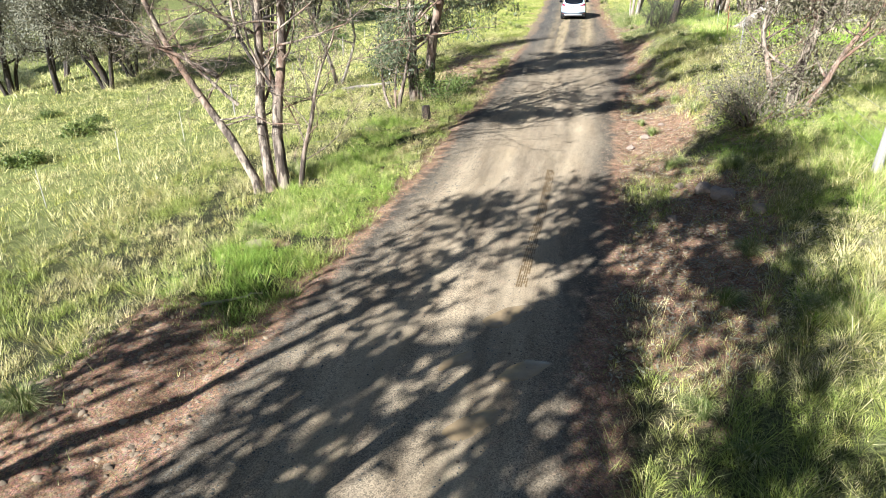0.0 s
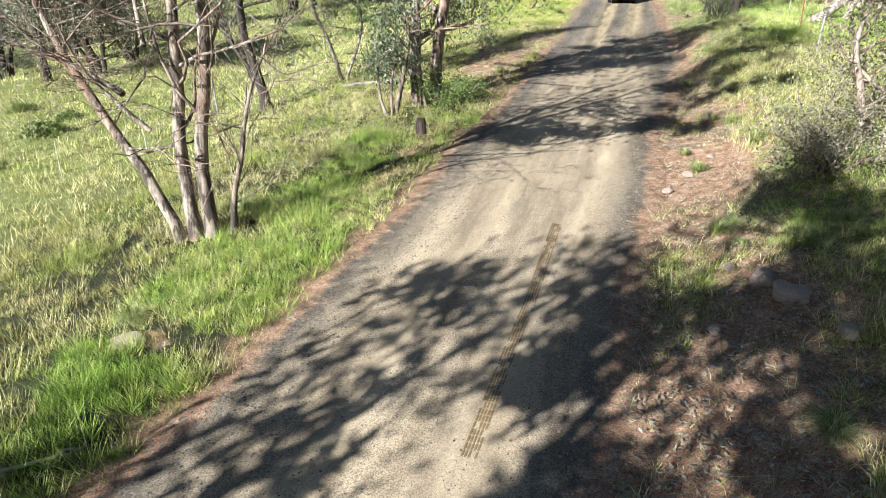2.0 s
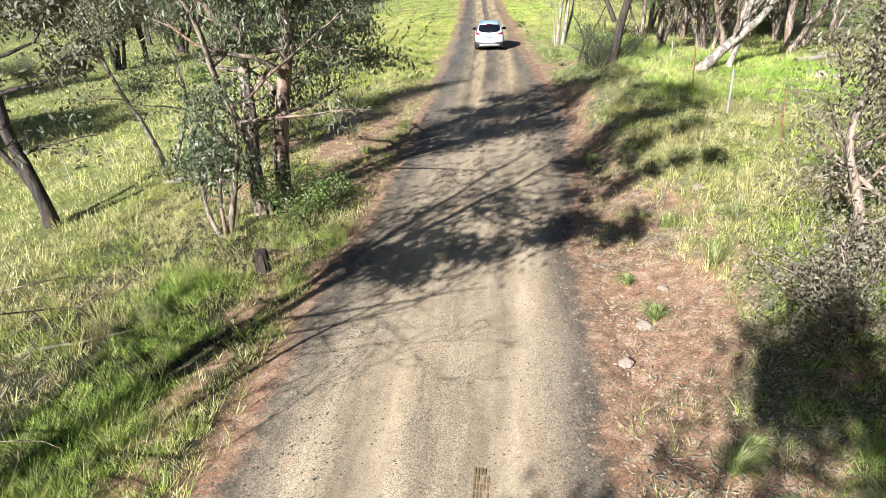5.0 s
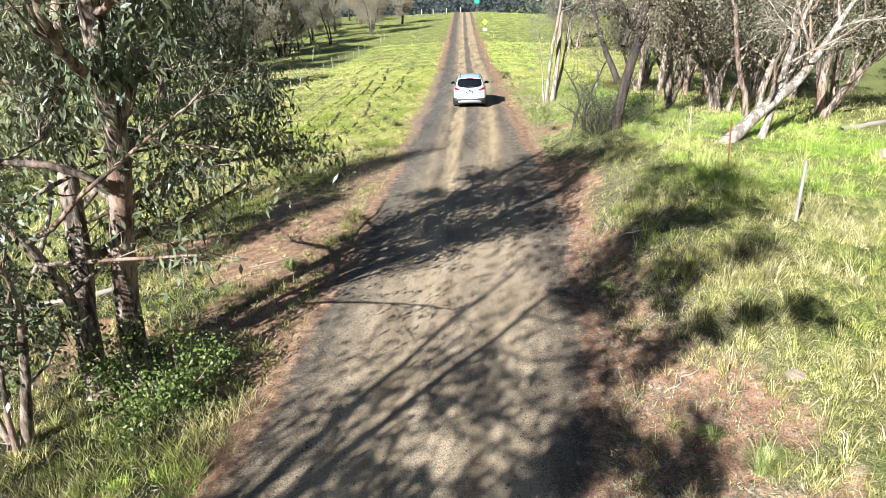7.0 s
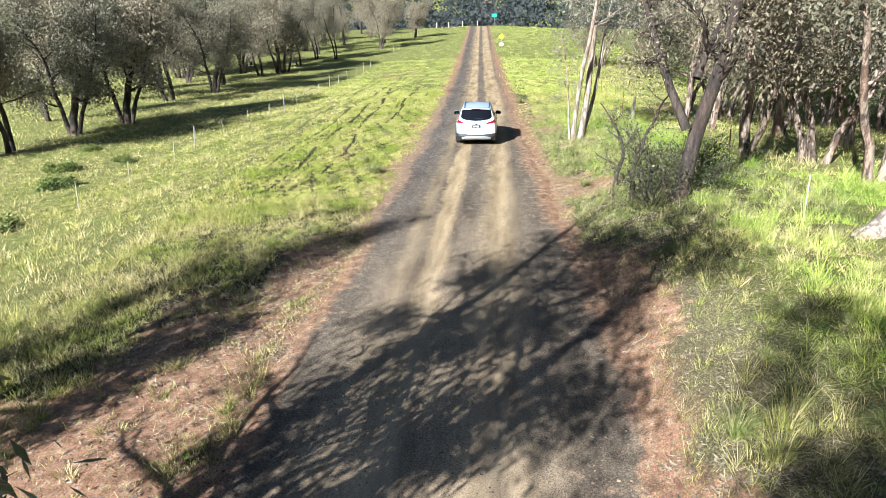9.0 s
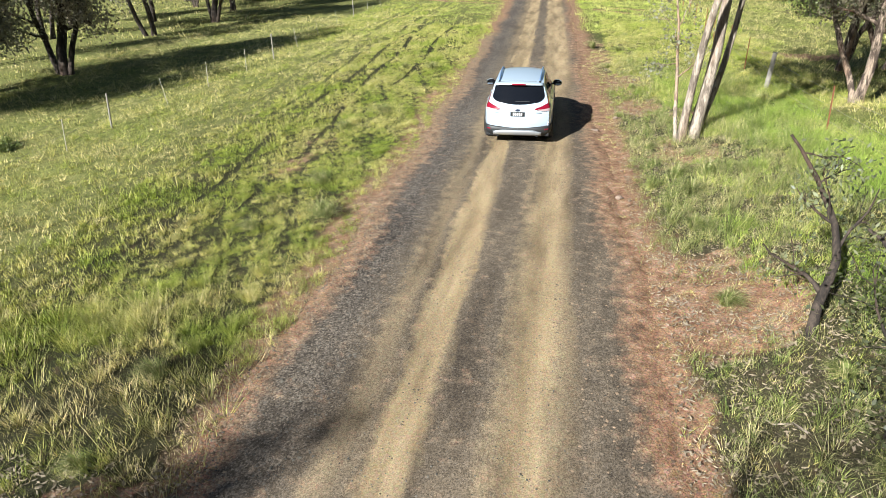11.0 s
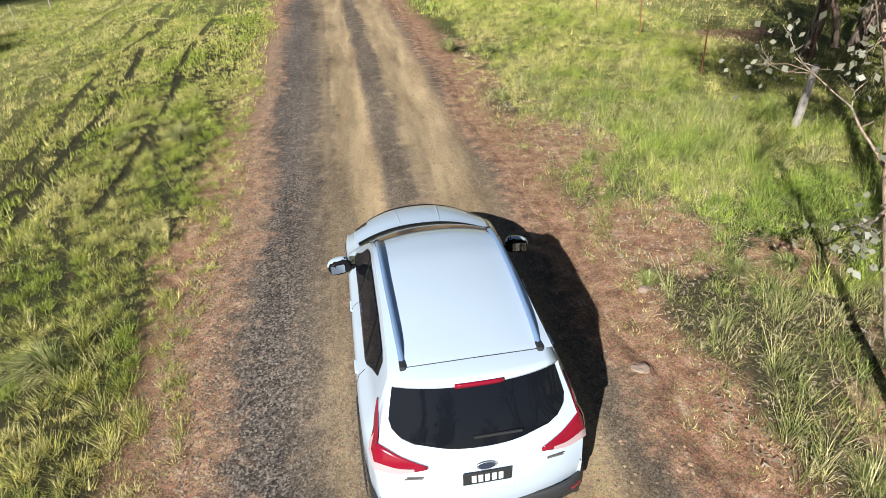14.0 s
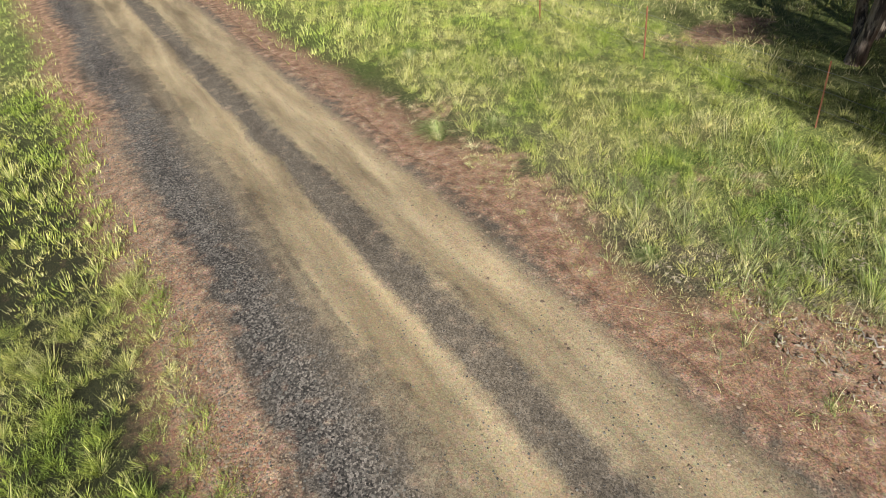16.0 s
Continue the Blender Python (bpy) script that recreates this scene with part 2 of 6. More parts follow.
    thatch = mix(n, l, maths(n, l, "MULTIPLY", dusty, 0.75), thatch, ramp(n, l, litter, ((0.34, (0.05, 0.04, 0.028)), (0.5, (0.15, 0.12, 0.075)), (0.66, (0.32, 0.26, 0.17)))))
    thatch = mix(n, l, tuft_shade, thatch, mix(n, l, 0.9, thatch, (0.022, 0.02, 0.011)))
    # sunburnt short pasture away from the road
    open_field = maths(n, l, "SUBTRACT", 1.0, band(n, l, at["lat"], 0.0, 7.0, 3.0))
    open_field = maths(n, l, "MAXIMUM", open_field, maths(n, l, "DIVIDE", maths(n, l, "SUBTRACT", at["along"], 64.0), 16.0, clamp=True))
    pasture = ramp(n, l, mid, ((0.3, (0.11, 0.125, 0.035)), (0.5, (0.24, 0.25, 0.08)), (0.72, (0.40, 0.38, 0.16))))
    pasture = mix(n, l, 0.8, pasture, ramp(n, l, litter, ((0.36, (0.25, 0.26, 0.22)), (0.5, (0.8, 0.8, 0.75)), (0.64, (1.6, 1.55, 1.4)))), "MULTIPLY")
    thatch = mix(n, l, maths(n, l, "MULTIPLY", open_field, 0.6), thatch, pasture)
    red = mix(n, l, 0.5, red, ramp(n, l, litter, ((0.35, (0.3, 0.27, 0.25)), (0.5, (0.95, 0.95, 0.95)), (0.66, (1.5, 1.5, 1.5)))), "MULTIPLY")
    rough_bare = maths(n, l, "ADD", at["bare"], maths(n, l, "MULTIPLY", maths(n, l, "SUBTRACT", mid, 0.5), 0.7))
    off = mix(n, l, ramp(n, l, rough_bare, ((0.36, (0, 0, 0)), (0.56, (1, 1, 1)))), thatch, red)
    # edge: 0 in the road, 1 where the red shoulder gives way to grass
    e = maths(n, l, "ADD", at["edge"], maths(n, l, "MULTIPLY", maths(n, l, "SUBTRACT", mid, 0.5), 0.7))
    shoulder = mix(n, l, ramp(n, l, e, ((0.62, (0, 0, 0)), (0.95, (1, 1, 1)))), red, off)
    colour = mix(n, l, ramp(n, l, e, ((0.05, (0, 0, 0)), (0.3, (1, 1, 1)))), base, shoulder)
    colour = mix(n, l, 0.22, colour, ramp(n, l, fine, ((0.3, (0.35, 0.35, 0.35)), (0.7, (1, 1, 1)))), "MULTIPLY")
    l.new(colour, b.inputs["Base Color"])
    b.inputs["Roughness"].default_value, b.inputs["Specular IOR Level"].default_value = 0.95, 0.2
    speck = n.new("ShaderNodeTexVoronoi")
    speck.inputs["Scale"].default_value = 75
    l.new(pos, speck.inputs["Vector"])
    colour = mix(n, l, maths(n, l, "SUBTRACT", 0.75, maths(n, l, "MULTIPLY", tracks, 0.45)), colour, ramp(n, l, speck.outputs["Color"], ((0.15, (0.42, 0.42, 0.43)), (0.5, (1.0, 1.0, 1.0)), (0.85, (1.55, 1.52, 1.48)))), "MULTIPLY")
    l.new(colour, b.inputs["Base Color"])
    h = maths(n, l, "ADD", maths(n, l, "MULTIPLY", texture(n, l, "noise", 70, 6, pos, 0.7), 0.5), maths(n, l, "MULTIPLY", mid, 1.1))
    bump(n, l, b, h, 0.5, 0.02)
    return m


def grass_material(name, low, high, straw, straw_share):
    m, n, l, b = material(name)
    geo = n.new("ShaderNodeNewGeometry")
    pos = n.new("ShaderNodeTexCoord").outputs["Object"]
    big = texture(n, l, "noise", 0.55, 5, pos)
    each = geo.outputs["Random Per Island"]
    green = mix(n, l, ramp(n, l, big, ((0.38, (0, 0, 0)), (0.62, (1, 1, 1)))), low, high)
    dry = maths(n, l, "ADD", maths(n, l, "MULTIPLY", each, 0.62), maths(n, l, "MULTIPLY", maths(n, l, "SUBTRACT", 0.62, big), 1.3))
    dry = maths(n, l, "ADD", dry, maths(n, l, "MULTIPLY", maths(n, l, "SUBTRACT", texture(n, l, "noise", 3.0, 4, pos), 0.46), 1.1))
    colour = mix(n, l, ramp(n, l, dry, ((1 - straw_share - 0.12, (0, 0, 0)), (1 - straw_share + 0.12, (1, 1, 1)))), green, straw)
    shade = ramp(n, l, each, ((0.0, (0.68, 0.7, 0.66)), (1.0, (1.2, 1.19, 1.17))))
    shade = mix(n, l, 1.0, shade, ramp(n, l, texture(n, l, "noise", 4.0, 5, pos), ((0.3, (0.48, 0.54, 0.45)), (0.5, (0.98, 0.98, 0.98)), (0.7, (1.4, 1.34, 1.25)))), "MULTIPLY")
    shade = mix(n, l, 1.0, shade, ramp(n, l, texture(n, l, "noise", 13.0, 3, pos), ((0.32, (0.55, 0.6, 0.5)), (0.5, (1.0, 1.0, 1.0)), (0.68, (1.35, 1.3, 1.2)))), "MULTIPLY")
    l.new(mix(n, l, 1.0, colour, shade, "MULTIPLY"), b.inputs["Base Color"])
    b.inputs["Roughness"].default_value, b.inputs["Specular IOR Level"].default_value = 0.6, 0.25
    glow = n.new("ShaderNodeBsdfTranslucent")
    l.new(mix(n, l, 1.0, colour, shade, "MULTIPLY"), glow.inputs[0])
    both = n.new("ShaderNodeMixShader")
    both.inputs[0].default_value = 0.11
    l.new(b.outputs[0], both.inputs[1])
    l.new(glow.outputs[0], both.inputs[2])
    l.new(both.outputs[0], n["Material Output"].inputs[0])
    return m


def leaf_material(name, dark, light, gloss=0.45, through_light=0.22):
    m, n, l, b = material(name)
    each = n.new("ShaderNodeNewGeometry").outputs["Random Per Island"]
    own = n.new("ShaderNodeObjectInfo").outputs["Random"]
    colour = mix(n, l, each, dark, light)
    colour = mix(n, l, 1.0, colour, ramp(n, l, own, ((0.0, (0.8, 0.85, 0.8)), (1.0, (1.15, 1.08, 1.0)))), "MULTIPLY")
    l.new(colour, b.inputs["Base Color"])
    b.inputs["Roughness"].default_value = gloss
    glow = n.new("ShaderNodeBsdfTranslucent")
    l.new(colour, glow.inputs[0])
    both = n.new("ShaderNodeMixShader")
    both.inputs[0].default_value = through_light
    l.new(b.outputs[0], both.inputs[1])
    l.new(glow.outputs[0], both.inputs[2])
    l.new(both.outputs[0], n["Material Output"].inputs[0])
    return m


def bark_material(name, dark, pale, red):
    """Furrowed eucalypt bark with peeling patches."""
    m, n, l, b = material(name)
    pos = n.new("ShaderNodeTexCoord").outputs["Object"]
    mp = n.new("ShaderNodeMapping")
    mp.inputs["Scale"].default_value = (1, 1, 0.22)
    l.new(pos, mp.inputs["Vector"])
    furrow, patch = texture(n, l, "noise", 24, 6, mp.outputs[0], 0.7), texture(n, l, "noise", 7.5, 6, mp.outputs[0], 0.68)
    colour = mix(n, l, ramp(n, l, patch, ((0.45, (0, 0, 0)), (0.56, (1, 1, 1)))), dark, pale)
    colour = mix(n, l, ramp(n, l, texture(n, l, "noise", 1.3, 4, mp.outputs[0]), ((0.5, (0, 0, 0)), (0.66, (0.8, 0.8, 0.8)))), colour, red)
    colour = mix(n, l, 0.75, colour, ramp(n, l, furrow, ((0.32, (0.25, 0.23, 0.21)), (0.68, (1.15, 1.12, 1.1)))), "MULTIPLY")
    l.new(colour, b.inputs["Base Color"])
    b.inputs["Roughness"].default_value = 0.9
    bump(n, l, b, furrow, 0.8, 0.03)
    return m


EARTH = earth_material()
GRASS_LONG = grass_material("long_grass", (0.42, 0.375, 0.13), (0.30, 0.335, 0.075), (0.56, 0.475, 0.27), 0.36)
GRASS_MOWN = grass_material("mown_grass", (0.43, 0.41, 0.11), (0.27, 0.325, 0.055), (0.55, 0.49, 0.23), 0.3)
GRASS_FIELD = grass_material("field_grass", (0.47, 0.48, 0.14), (0.36, 0.43, 0.085), (0.56, 0.52, 0.23), 0.18)
GRASS_LUSH = grass_material("lush_grass", (0.36, 0.42, 0.09), (0.25, 0.355, 0.055), (0.54, 0.50, 0.22), 0.2)
GRASS_PALE = grass_material("pale_paddock_grass", (0.53, 0.485, 0.17), (0.42, 0.42, 0.115), (0.64, 0.555, 0.31), 0.44)
GRASS_STRAW = grass_material("straw_grass", (0.45, 0.40, 0.20), (0.38, 0.35, 0.15), (0.55, 0.49, 0.28), 0.5)
GRASS_TUFT = grass_material("tussock_grass", (0.27, 0.29, 0.10), (0.19, 0.255, 0.06), (0.45, 0.40, 0.23), 0.28)
LEAF_GUM = leaf_material("gum_leaves", (0.055, 0.07, 0.038), (0.255, 0.27, 0.155), 0.42)
LEAF_GREY = leaf_material("grey_leaves", (0.095, 0.083, 0.057), (0.27, 0.236, 0.16), 0.6)
LEAF_SILVER = leaf_material("silver_leaves", (0.12, 0.125, 0.09), (0.31, 0.31, 0.24), 0.5)
LEAF_DUSK = leaf_material("dusky_leaves", (0.125, 0.11, 0.082), (0.335, 0.295, 0.215), 0.6)
LEAF_OLIVE = leaf_material("dark_olive_leaves", (0.035, 0.042, 0.018), (0.105, 0.115, 0.05), 0.55)
LEAF_LUSH = leaf_material("lush_leaves", (0.07, 0.105, 0.025), (0.24, 0.28, 0.075))
BARK_DARK = bark_material("rough_bark", (0.085, 0.06, 0.046), (0.43, 0.335, 0.26), (0.32, 0.18, 0.118))
BARK_DEEP = bark_material("dark_bark", (0.032, 0.024, 0.02), (0.088, 0.066, 0.052), (0.09, 0.055, 0.038))
BARK_PALE = bark_material("pale_bark", (0.22, 0.18, 0.145), (0.53, 0.45, 0.37), (0.40, 0.26, 0.17))
STONE = plain("fieldstone", (0.27, 0.20, 0.155), 0.9, 0, 0.4, 9)
STONE_PALE = plain("pale_stone", (0.36, 0.265, 0.19), 0.9, 0, 0.4, 9)
CHIPS = leaf_material("road_gravel", (0.045, 0.04, 0.037), (0.21, 0.18, 0.155), 0.9, 0.0)
LITTER = leaf_material("dead_leaves", (0.15, 0.115, 0.085), (0.42, 0.34, 0.26), 0.8, 0.0)
CLODS = leaf_material("soil_clods", (0.11, 0.072, 0.05), (0.38, 0.262, 0.182), 0.9, 0.0)
WOOD_GREY = plain("weathered_wood", (0.30, 0.27, 0.24), 0.9, 0, 0.4, 25)
RUST = plain("rusty_steel", (0.24, 0.095, 0.045), 0.85, 0.2, 0.4, 30)
POST_WHITE = plain("white_post", (0.46, 0.42, 0.35), 0.7, 0, 0.2, 20)
WIRE = plain("fence_wire", (0.30, 0.28, 0.26), 0.5, 0.8)
DEADWOOD = plain("deadwood", (0.34, 0.28, 0.23), 0.9, 0, 0.4, 22)


# ---- making meshes ----
def mesh_object(name, verts, faces, mat, smooth_shade=False, corners=0):
    """A mesh from arrays; faces is an array of equal rows, or a list of rows."""
    me = bpy.data.meshes.new(name)
    verts = np.asarray(verts, np.float32).reshape(-1, 3)
    if isinstance(faces, np.ndarray):
        k = faces.shape[1]
        me.vertices.add(len(verts))
        me.vertices.foreach_set("co", verts.ravel())
        me.loops.add(faces.size)
        me.loops.foreach_set("vertex_index", faces.astype(np.int32).ravel())
        me.polygons.add(len(faces))
        me.polygons.foreach_set("loop_start", np.arange(0, faces.size, k, dtype=np.int32))
        me.polygons.foreach_set("loop_total", np.full(len(faces), k, np.int32))
    else:
        me.from_pydata(verts.tolist(), [], faces)
    me.update(calc_edges=True)
    if smooth_shade:
        me.polygons.foreach_set("use_smooth", np.ones(len(me.polygons), bool))
    me.materials.append(mat)
    return new(name, me)


def part(name, bm, mat, parent, label="", smooth_shade=False):
    """A bmesh as one mesh object under a thing or a part."""
    me = bpy.data.meshes.new(name)
    bm.to_mesh(me)
    bm.free()
    if smooth_shade:
        me.polygons.foreach_set("use_smooth", np.ones(len(me.polygons), bool))
    me.materials.append(mat)
    ob = new(name, me)
    ob.parent = parent
    return tagged(ob, label)


def under(ob, parent, label=""):
    ob.parent = parent
    return tagged(ob, label)


def thing(name, m, label, category, group="", kind=""):
    ob = new(name)
    ob.matrix_world = m
    ob.empty_display_size = 0.2
    return tagged(ob, label, category, group, kind)


def box(sx, sy, sz, at=(0, 0, 0), bevel=0.0, turn=None):
    bm = bmesh.new()
    bmesh.ops.create_cube(bm, size=1)
    bmesh.ops.scale(bm, vec=(sx, sy, sz), verts=bm.verts)
    if bevel:
        bmesh.ops.bevel(bm, geom=bm.edges[:], offset=bevel, segments=2, profile=0.6, affect="EDGES")
    if turn is not None:
        bmesh.ops.transform(bm, matrix=turn, verts=bm.verts)
    bmesh.ops.translate(bm, vec=at, verts=bm.verts)
    return bm


def axis_grid(*spans):
    out = [np.arange(a, b, step) for a, b, step in spans]
    return np.concatenate(out + [[spans[-1][1]]])


def sheet(name, xs, ys, height, mat, lateral=False):
    """A ground grid. With lateral, xs are distances from the road's line."""
    x, y = np.meshgrid(xs, ys)
    if lateral:
        u = x
        x = x + road_x(y)
    else:
        u = x - road_x(y)
    z = height(x, y, u)
    nx, ny = len(xs), len(ys)
    i = np.arange(nx * ny).reshape(ny, nx)
    faces = np.stack([i[:-1, :-1], i[:-1, 1:], i[1:, 1:], i[1:, :-1]], -1).reshape(-1, 4)
    ob = mesh_object(name, np.stack([x, y, z], -1), faces, mat, True)
    side = np.where(u < 0, -u - edge_left(y), u - edge_right(y))
    for key, value in (("lat", u), ("bare", bare(x, y)), ("along", y), ("edge", np.clip(side / (0.9 + 0.75 * smooth((y - 33) / 6) * (y < 110)) + 0.2, 0, 1))):
        ob.data.attributes.new(key, "FLOAT", "POINT").data.foreach_set("value", np.ascontiguousarray(value, np.float32).ravel())
    return ob


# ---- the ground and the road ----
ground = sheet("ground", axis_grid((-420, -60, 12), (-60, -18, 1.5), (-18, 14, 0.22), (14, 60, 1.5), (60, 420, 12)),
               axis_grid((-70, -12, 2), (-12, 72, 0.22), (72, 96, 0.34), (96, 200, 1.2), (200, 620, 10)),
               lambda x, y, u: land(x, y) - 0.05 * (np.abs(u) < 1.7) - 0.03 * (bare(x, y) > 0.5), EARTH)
tagged(ground, "uneven grassy ground with patches of reddish bare soil", "ground", kind="structure")


def road_height(x, y, u):
    side = np.where(u < 0, -u - edge_left(y), u - edge_right(y))
    rut = 0.035 * (np.exp(-((u + 0.42) / 0.26) ** 2) + np.exp(-((u - 1.02) / 0.26) ** 2))
    return land(x, y) + 0.03 - rut - 0.10 * smooth((side - 0.1) / 0.5) + 0.008 * wave(x, y, 41, 0.5)


road = sheet("road", axis_grid((-3.4, 3.9, 0.1)), axis_grid((-30, 75, 0.3), (75, 188, 1.0)), road_height, EARTH, True)
tagged(road, "grey gravel country road with two pale yellow wheel tracks", "dirt road", kind="structure")


# ---- trees ----
def tube(verts, faces, pts, radii, sides):
    """Adds a tapered tube along pts."""
    pts = np.asarray(pts, float)
    d = np.gradient(pts, axis=0)
    d /= np.linalg.norm(d, axis=1, keepdims=True) + 1e-9
    a = np.cross(d, np.array((0.31, 0.87, 0.38)))
    a /= np.linalg.norm(a, axis=1, keepdims=True) + 1e-9
    b = np.cross(d, a)
    ang = np.arange(sides) * 2 * math.pi / sides
    ring = pts[:, None] + np.asarray(radii)[:, None, None] * (np.cos(ang)[None, :, None] * a[:, None] + np.sin(ang)[None, :, None] * b[:, None])
    start = sum(len(v) for v in verts)
    verts.append(ring.reshape(-1, 3))
    k = np.arange(sides)
    for i in range(len(pts) - 1):
        p, q = start + i * sides, start + (i + 1) * sides
        faces.append(np.stack([p + k, p + (k + 1) % sides, q + (k + 1) % sides, q + k], -1))


def limb(rng, start, way, length, r0, r1, wander, lift=0.0, steps=7):
    """A wandering line from start: its points and radii."""
    pts, p, w = [np.array(start, float)], np.array(start, float), np.array(way, float) / np.linalg.norm(way)
    for _ in range(steps):
        w = w + rng.normal(0, wander, 3) + (0, 0, lift)
        w /= np.linalg.norm(w)
        p = p + w * length / steps
        pts.append(p)
    return np.array(pts), np.linspace(r0, r1, steps + 1)


def leaf_cloud(rng, centres, each, spread, length, width, droop):
    """Diamond leaves hanging round the centres: vertices and faces."""
    c = np.repeat(np.asarray(centres, float), each, 0)
    n = len(c)
    c = c + rng.normal(0, 1, (n, 3)) * np.array((spread, spread, spread * 0.8))
    way = rng.normal(0, 1, (n, 3))
    way[:, 2] -= droop
    way /= np.linalg.norm(way, axis=1, keepdims=True)
    side = np.cross(way, rng.normal(0, 1, (n, 3)))
    side /= np.linalg.norm(side, axis=1, keepdims=True) + 1e-9
    ln = (length * rng.uniform(0.6, 1.3, n))[:, None]
    wd = (width * rng.uniform(0.7, 1.3, n))[:, None]
    v = np.stack([c, c + way * ln * 0.45 + side * wd, c + way * ln, c + way * ln * 0.5 - side * wd], 1)
    return v.reshape(-1, 3), np.arange(n * 4).reshape(n, 4)


def gum_tree(name, m, label, seed, stems, bark, leaf, limbs=7, low=0.35, reach=2.2, twigs=5, tufts=3, each=14, spread=0.22,
             size=(0.11, 0.018), droop=1.0, bare_twigs=0.0, group="", pull=(0, 0, 0), bare_to=99.0, top_reach=1.0, fine=True, wander=0.10, clumps=(), clump_leaves=26, slim=1.0):
    """A eucalypt: stems are (x, y, lean x, lean y, height, radius), boughs also have a start height and a lean z. One trunk part a stem and one crown.
    clumps are the (x, y, z, radius) of dense leafy boughs high in the crown."""
    rng = np.random.RandomState(seed)
    tree = thing(name, m, label, "tree", group)
    tips, axes = [], []
    for sx, sy, lx, ly, tall, r, *up in stems:
        verts, faces = [], []
        steps = 14
        pts, radii = limb(rng, (sx, sy, up[0] if up else -0.25), (lx, ly, up[1] if up else 1), tall, r * 1.0, r * 0.22, wander, 0.0 if up else 0.02, steps)
        radii[0] *= 1.0 if up else 1.35
        if not up:
            axes.append((pts, radii))
        tube(verts, faces, pts, radii, 9 if fine else 6)
        for k in range(limbs):
            f = low + (0.97 - low) * (k + rng.uniform(0, 0.8)) / limbs
            i = min(int(f * steps), steps - 1)
            at = pts[i] + (pts[i + 1] - pts[i]) * (f * steps - i)
            a = rng.uniform(0, 2 * math.pi)
            way = np.array((math.cos(a), math.sin(a), rng.uniform(-0.7, 0.6) if up else rng.uniform(0.35, 1.0))) + np.array(pull)
            long = reach * (0.42 if up else 1.0) * rng.uniform(0.6, 1.15) * (1.15 - 0.55 * f) * (top_reach if f > 0.55 else 1)
            lr = radii[i] * rng.uniform(0.35, 0.6) * slim
            bp, br = limb(rng, at, way, long, lr, lr * 0.25, 0.2, 0.06, 6)
            tube(verts, faces, bp, br, 6 if fine else 4)
            for j in range(twigs):
                g = rng.uniform(0.3, 1.0)
                q = min(int(g * 6), 5)
                tw = bp[q + 1] - bp[q] + rng.normal(0, 0.55, 3) * np.linalg.norm(bp[q + 1] - bp[q])
                tp, tr = limb(rng, bp[q], tw, long * rng.uniform(0.25, 0.55), max(br[q] * 0.45, 0.006), 0.003, 0.28, 0.02, 4 if fine else 3)
                tube(verts, faces, tp, tr, 4 if fine else 3)
                if rng.uniform() >= (bare_twigs if tp[-1][2] < bare_to else 0.05):
                    for s in range(tufts):
                        tips.append(tp[-1 - min(s, 3)] + rng.normal(0, 0.05, 3))
                for extra in range(2 if fine else 0):
                    e = rng.randint(1, 4)
                    ep, er = limb(rng, tp[e], tp[e] - tp[e - 1] + rng.normal(0, 0.12, 3), long * 0.18, 0.006, 0.002, 0.3, 0, 3)
                    tube(verts, faces, ep, er, 3)
        under(mesh_object("bough" if up else "trunk", np.concatenate(verts), np.concatenate([f for f in faces]), bark, True), tree)
    if tips and each:
        v, f = leaf_cloud(rng, tips, each, spread, size[0], size[1], droop)
        under(mesh_object("crown", v, f, leaf), tree)
    for cx, cy, cz, cr in clumps:
        centre, best = np.array((cx, cy, cz)), None
        for pts, radii in axes:
            for p, r in zip(pts[2:], radii[2:]):
                far = np.linalg.norm(centre - p) + 4 * max(0, p[2] - cz + 0.5)
                if best is None or far < best[0]:
                    best = (far, p, r)
        verts, faces, ends = [], [], []
        k = np.linspace(0, 1, 7)[:, None]
        line = best[1] * (1 - k) + centre * k + rng.normal(0, 0.06, (7, 3)) * np.sin(k * math.pi) - np.array((0, 0, 0.25)) * np.sin(k * math.pi)
        tube(verts, faces, line, np.linspace(min(best[2] * 0.6, 0.06), 0.012, 7), 5)
        for _ in range(8):
            way = rng.normal(0, 1, 3) * (1, 1, 0.6)
            way *= cr * rng.uniform(0.55, 1.0) / (np.linalg.norm(way) + 1e-6)
            tp, tr = limb(rng, line[rng.randint(4, 7)], way, np.linalg.norm(way), 0.01, 0.003, 0.25, 0.0, 3)
            tube(verts, faces, tp, tr, 3)
            ends += [tp[-1], tp[-2]]
        bough = under(mesh_object("bough", np.concatenate(verts), np.concatenate(faces), bark, True), tree)
        v, f = leaf_cloud(rng, ends, clump_leaves // 2, cr * 0.30, size[0], size[1], droop)
        under(mesh_object("leaves", v, f, leaf), bough)
    return tree


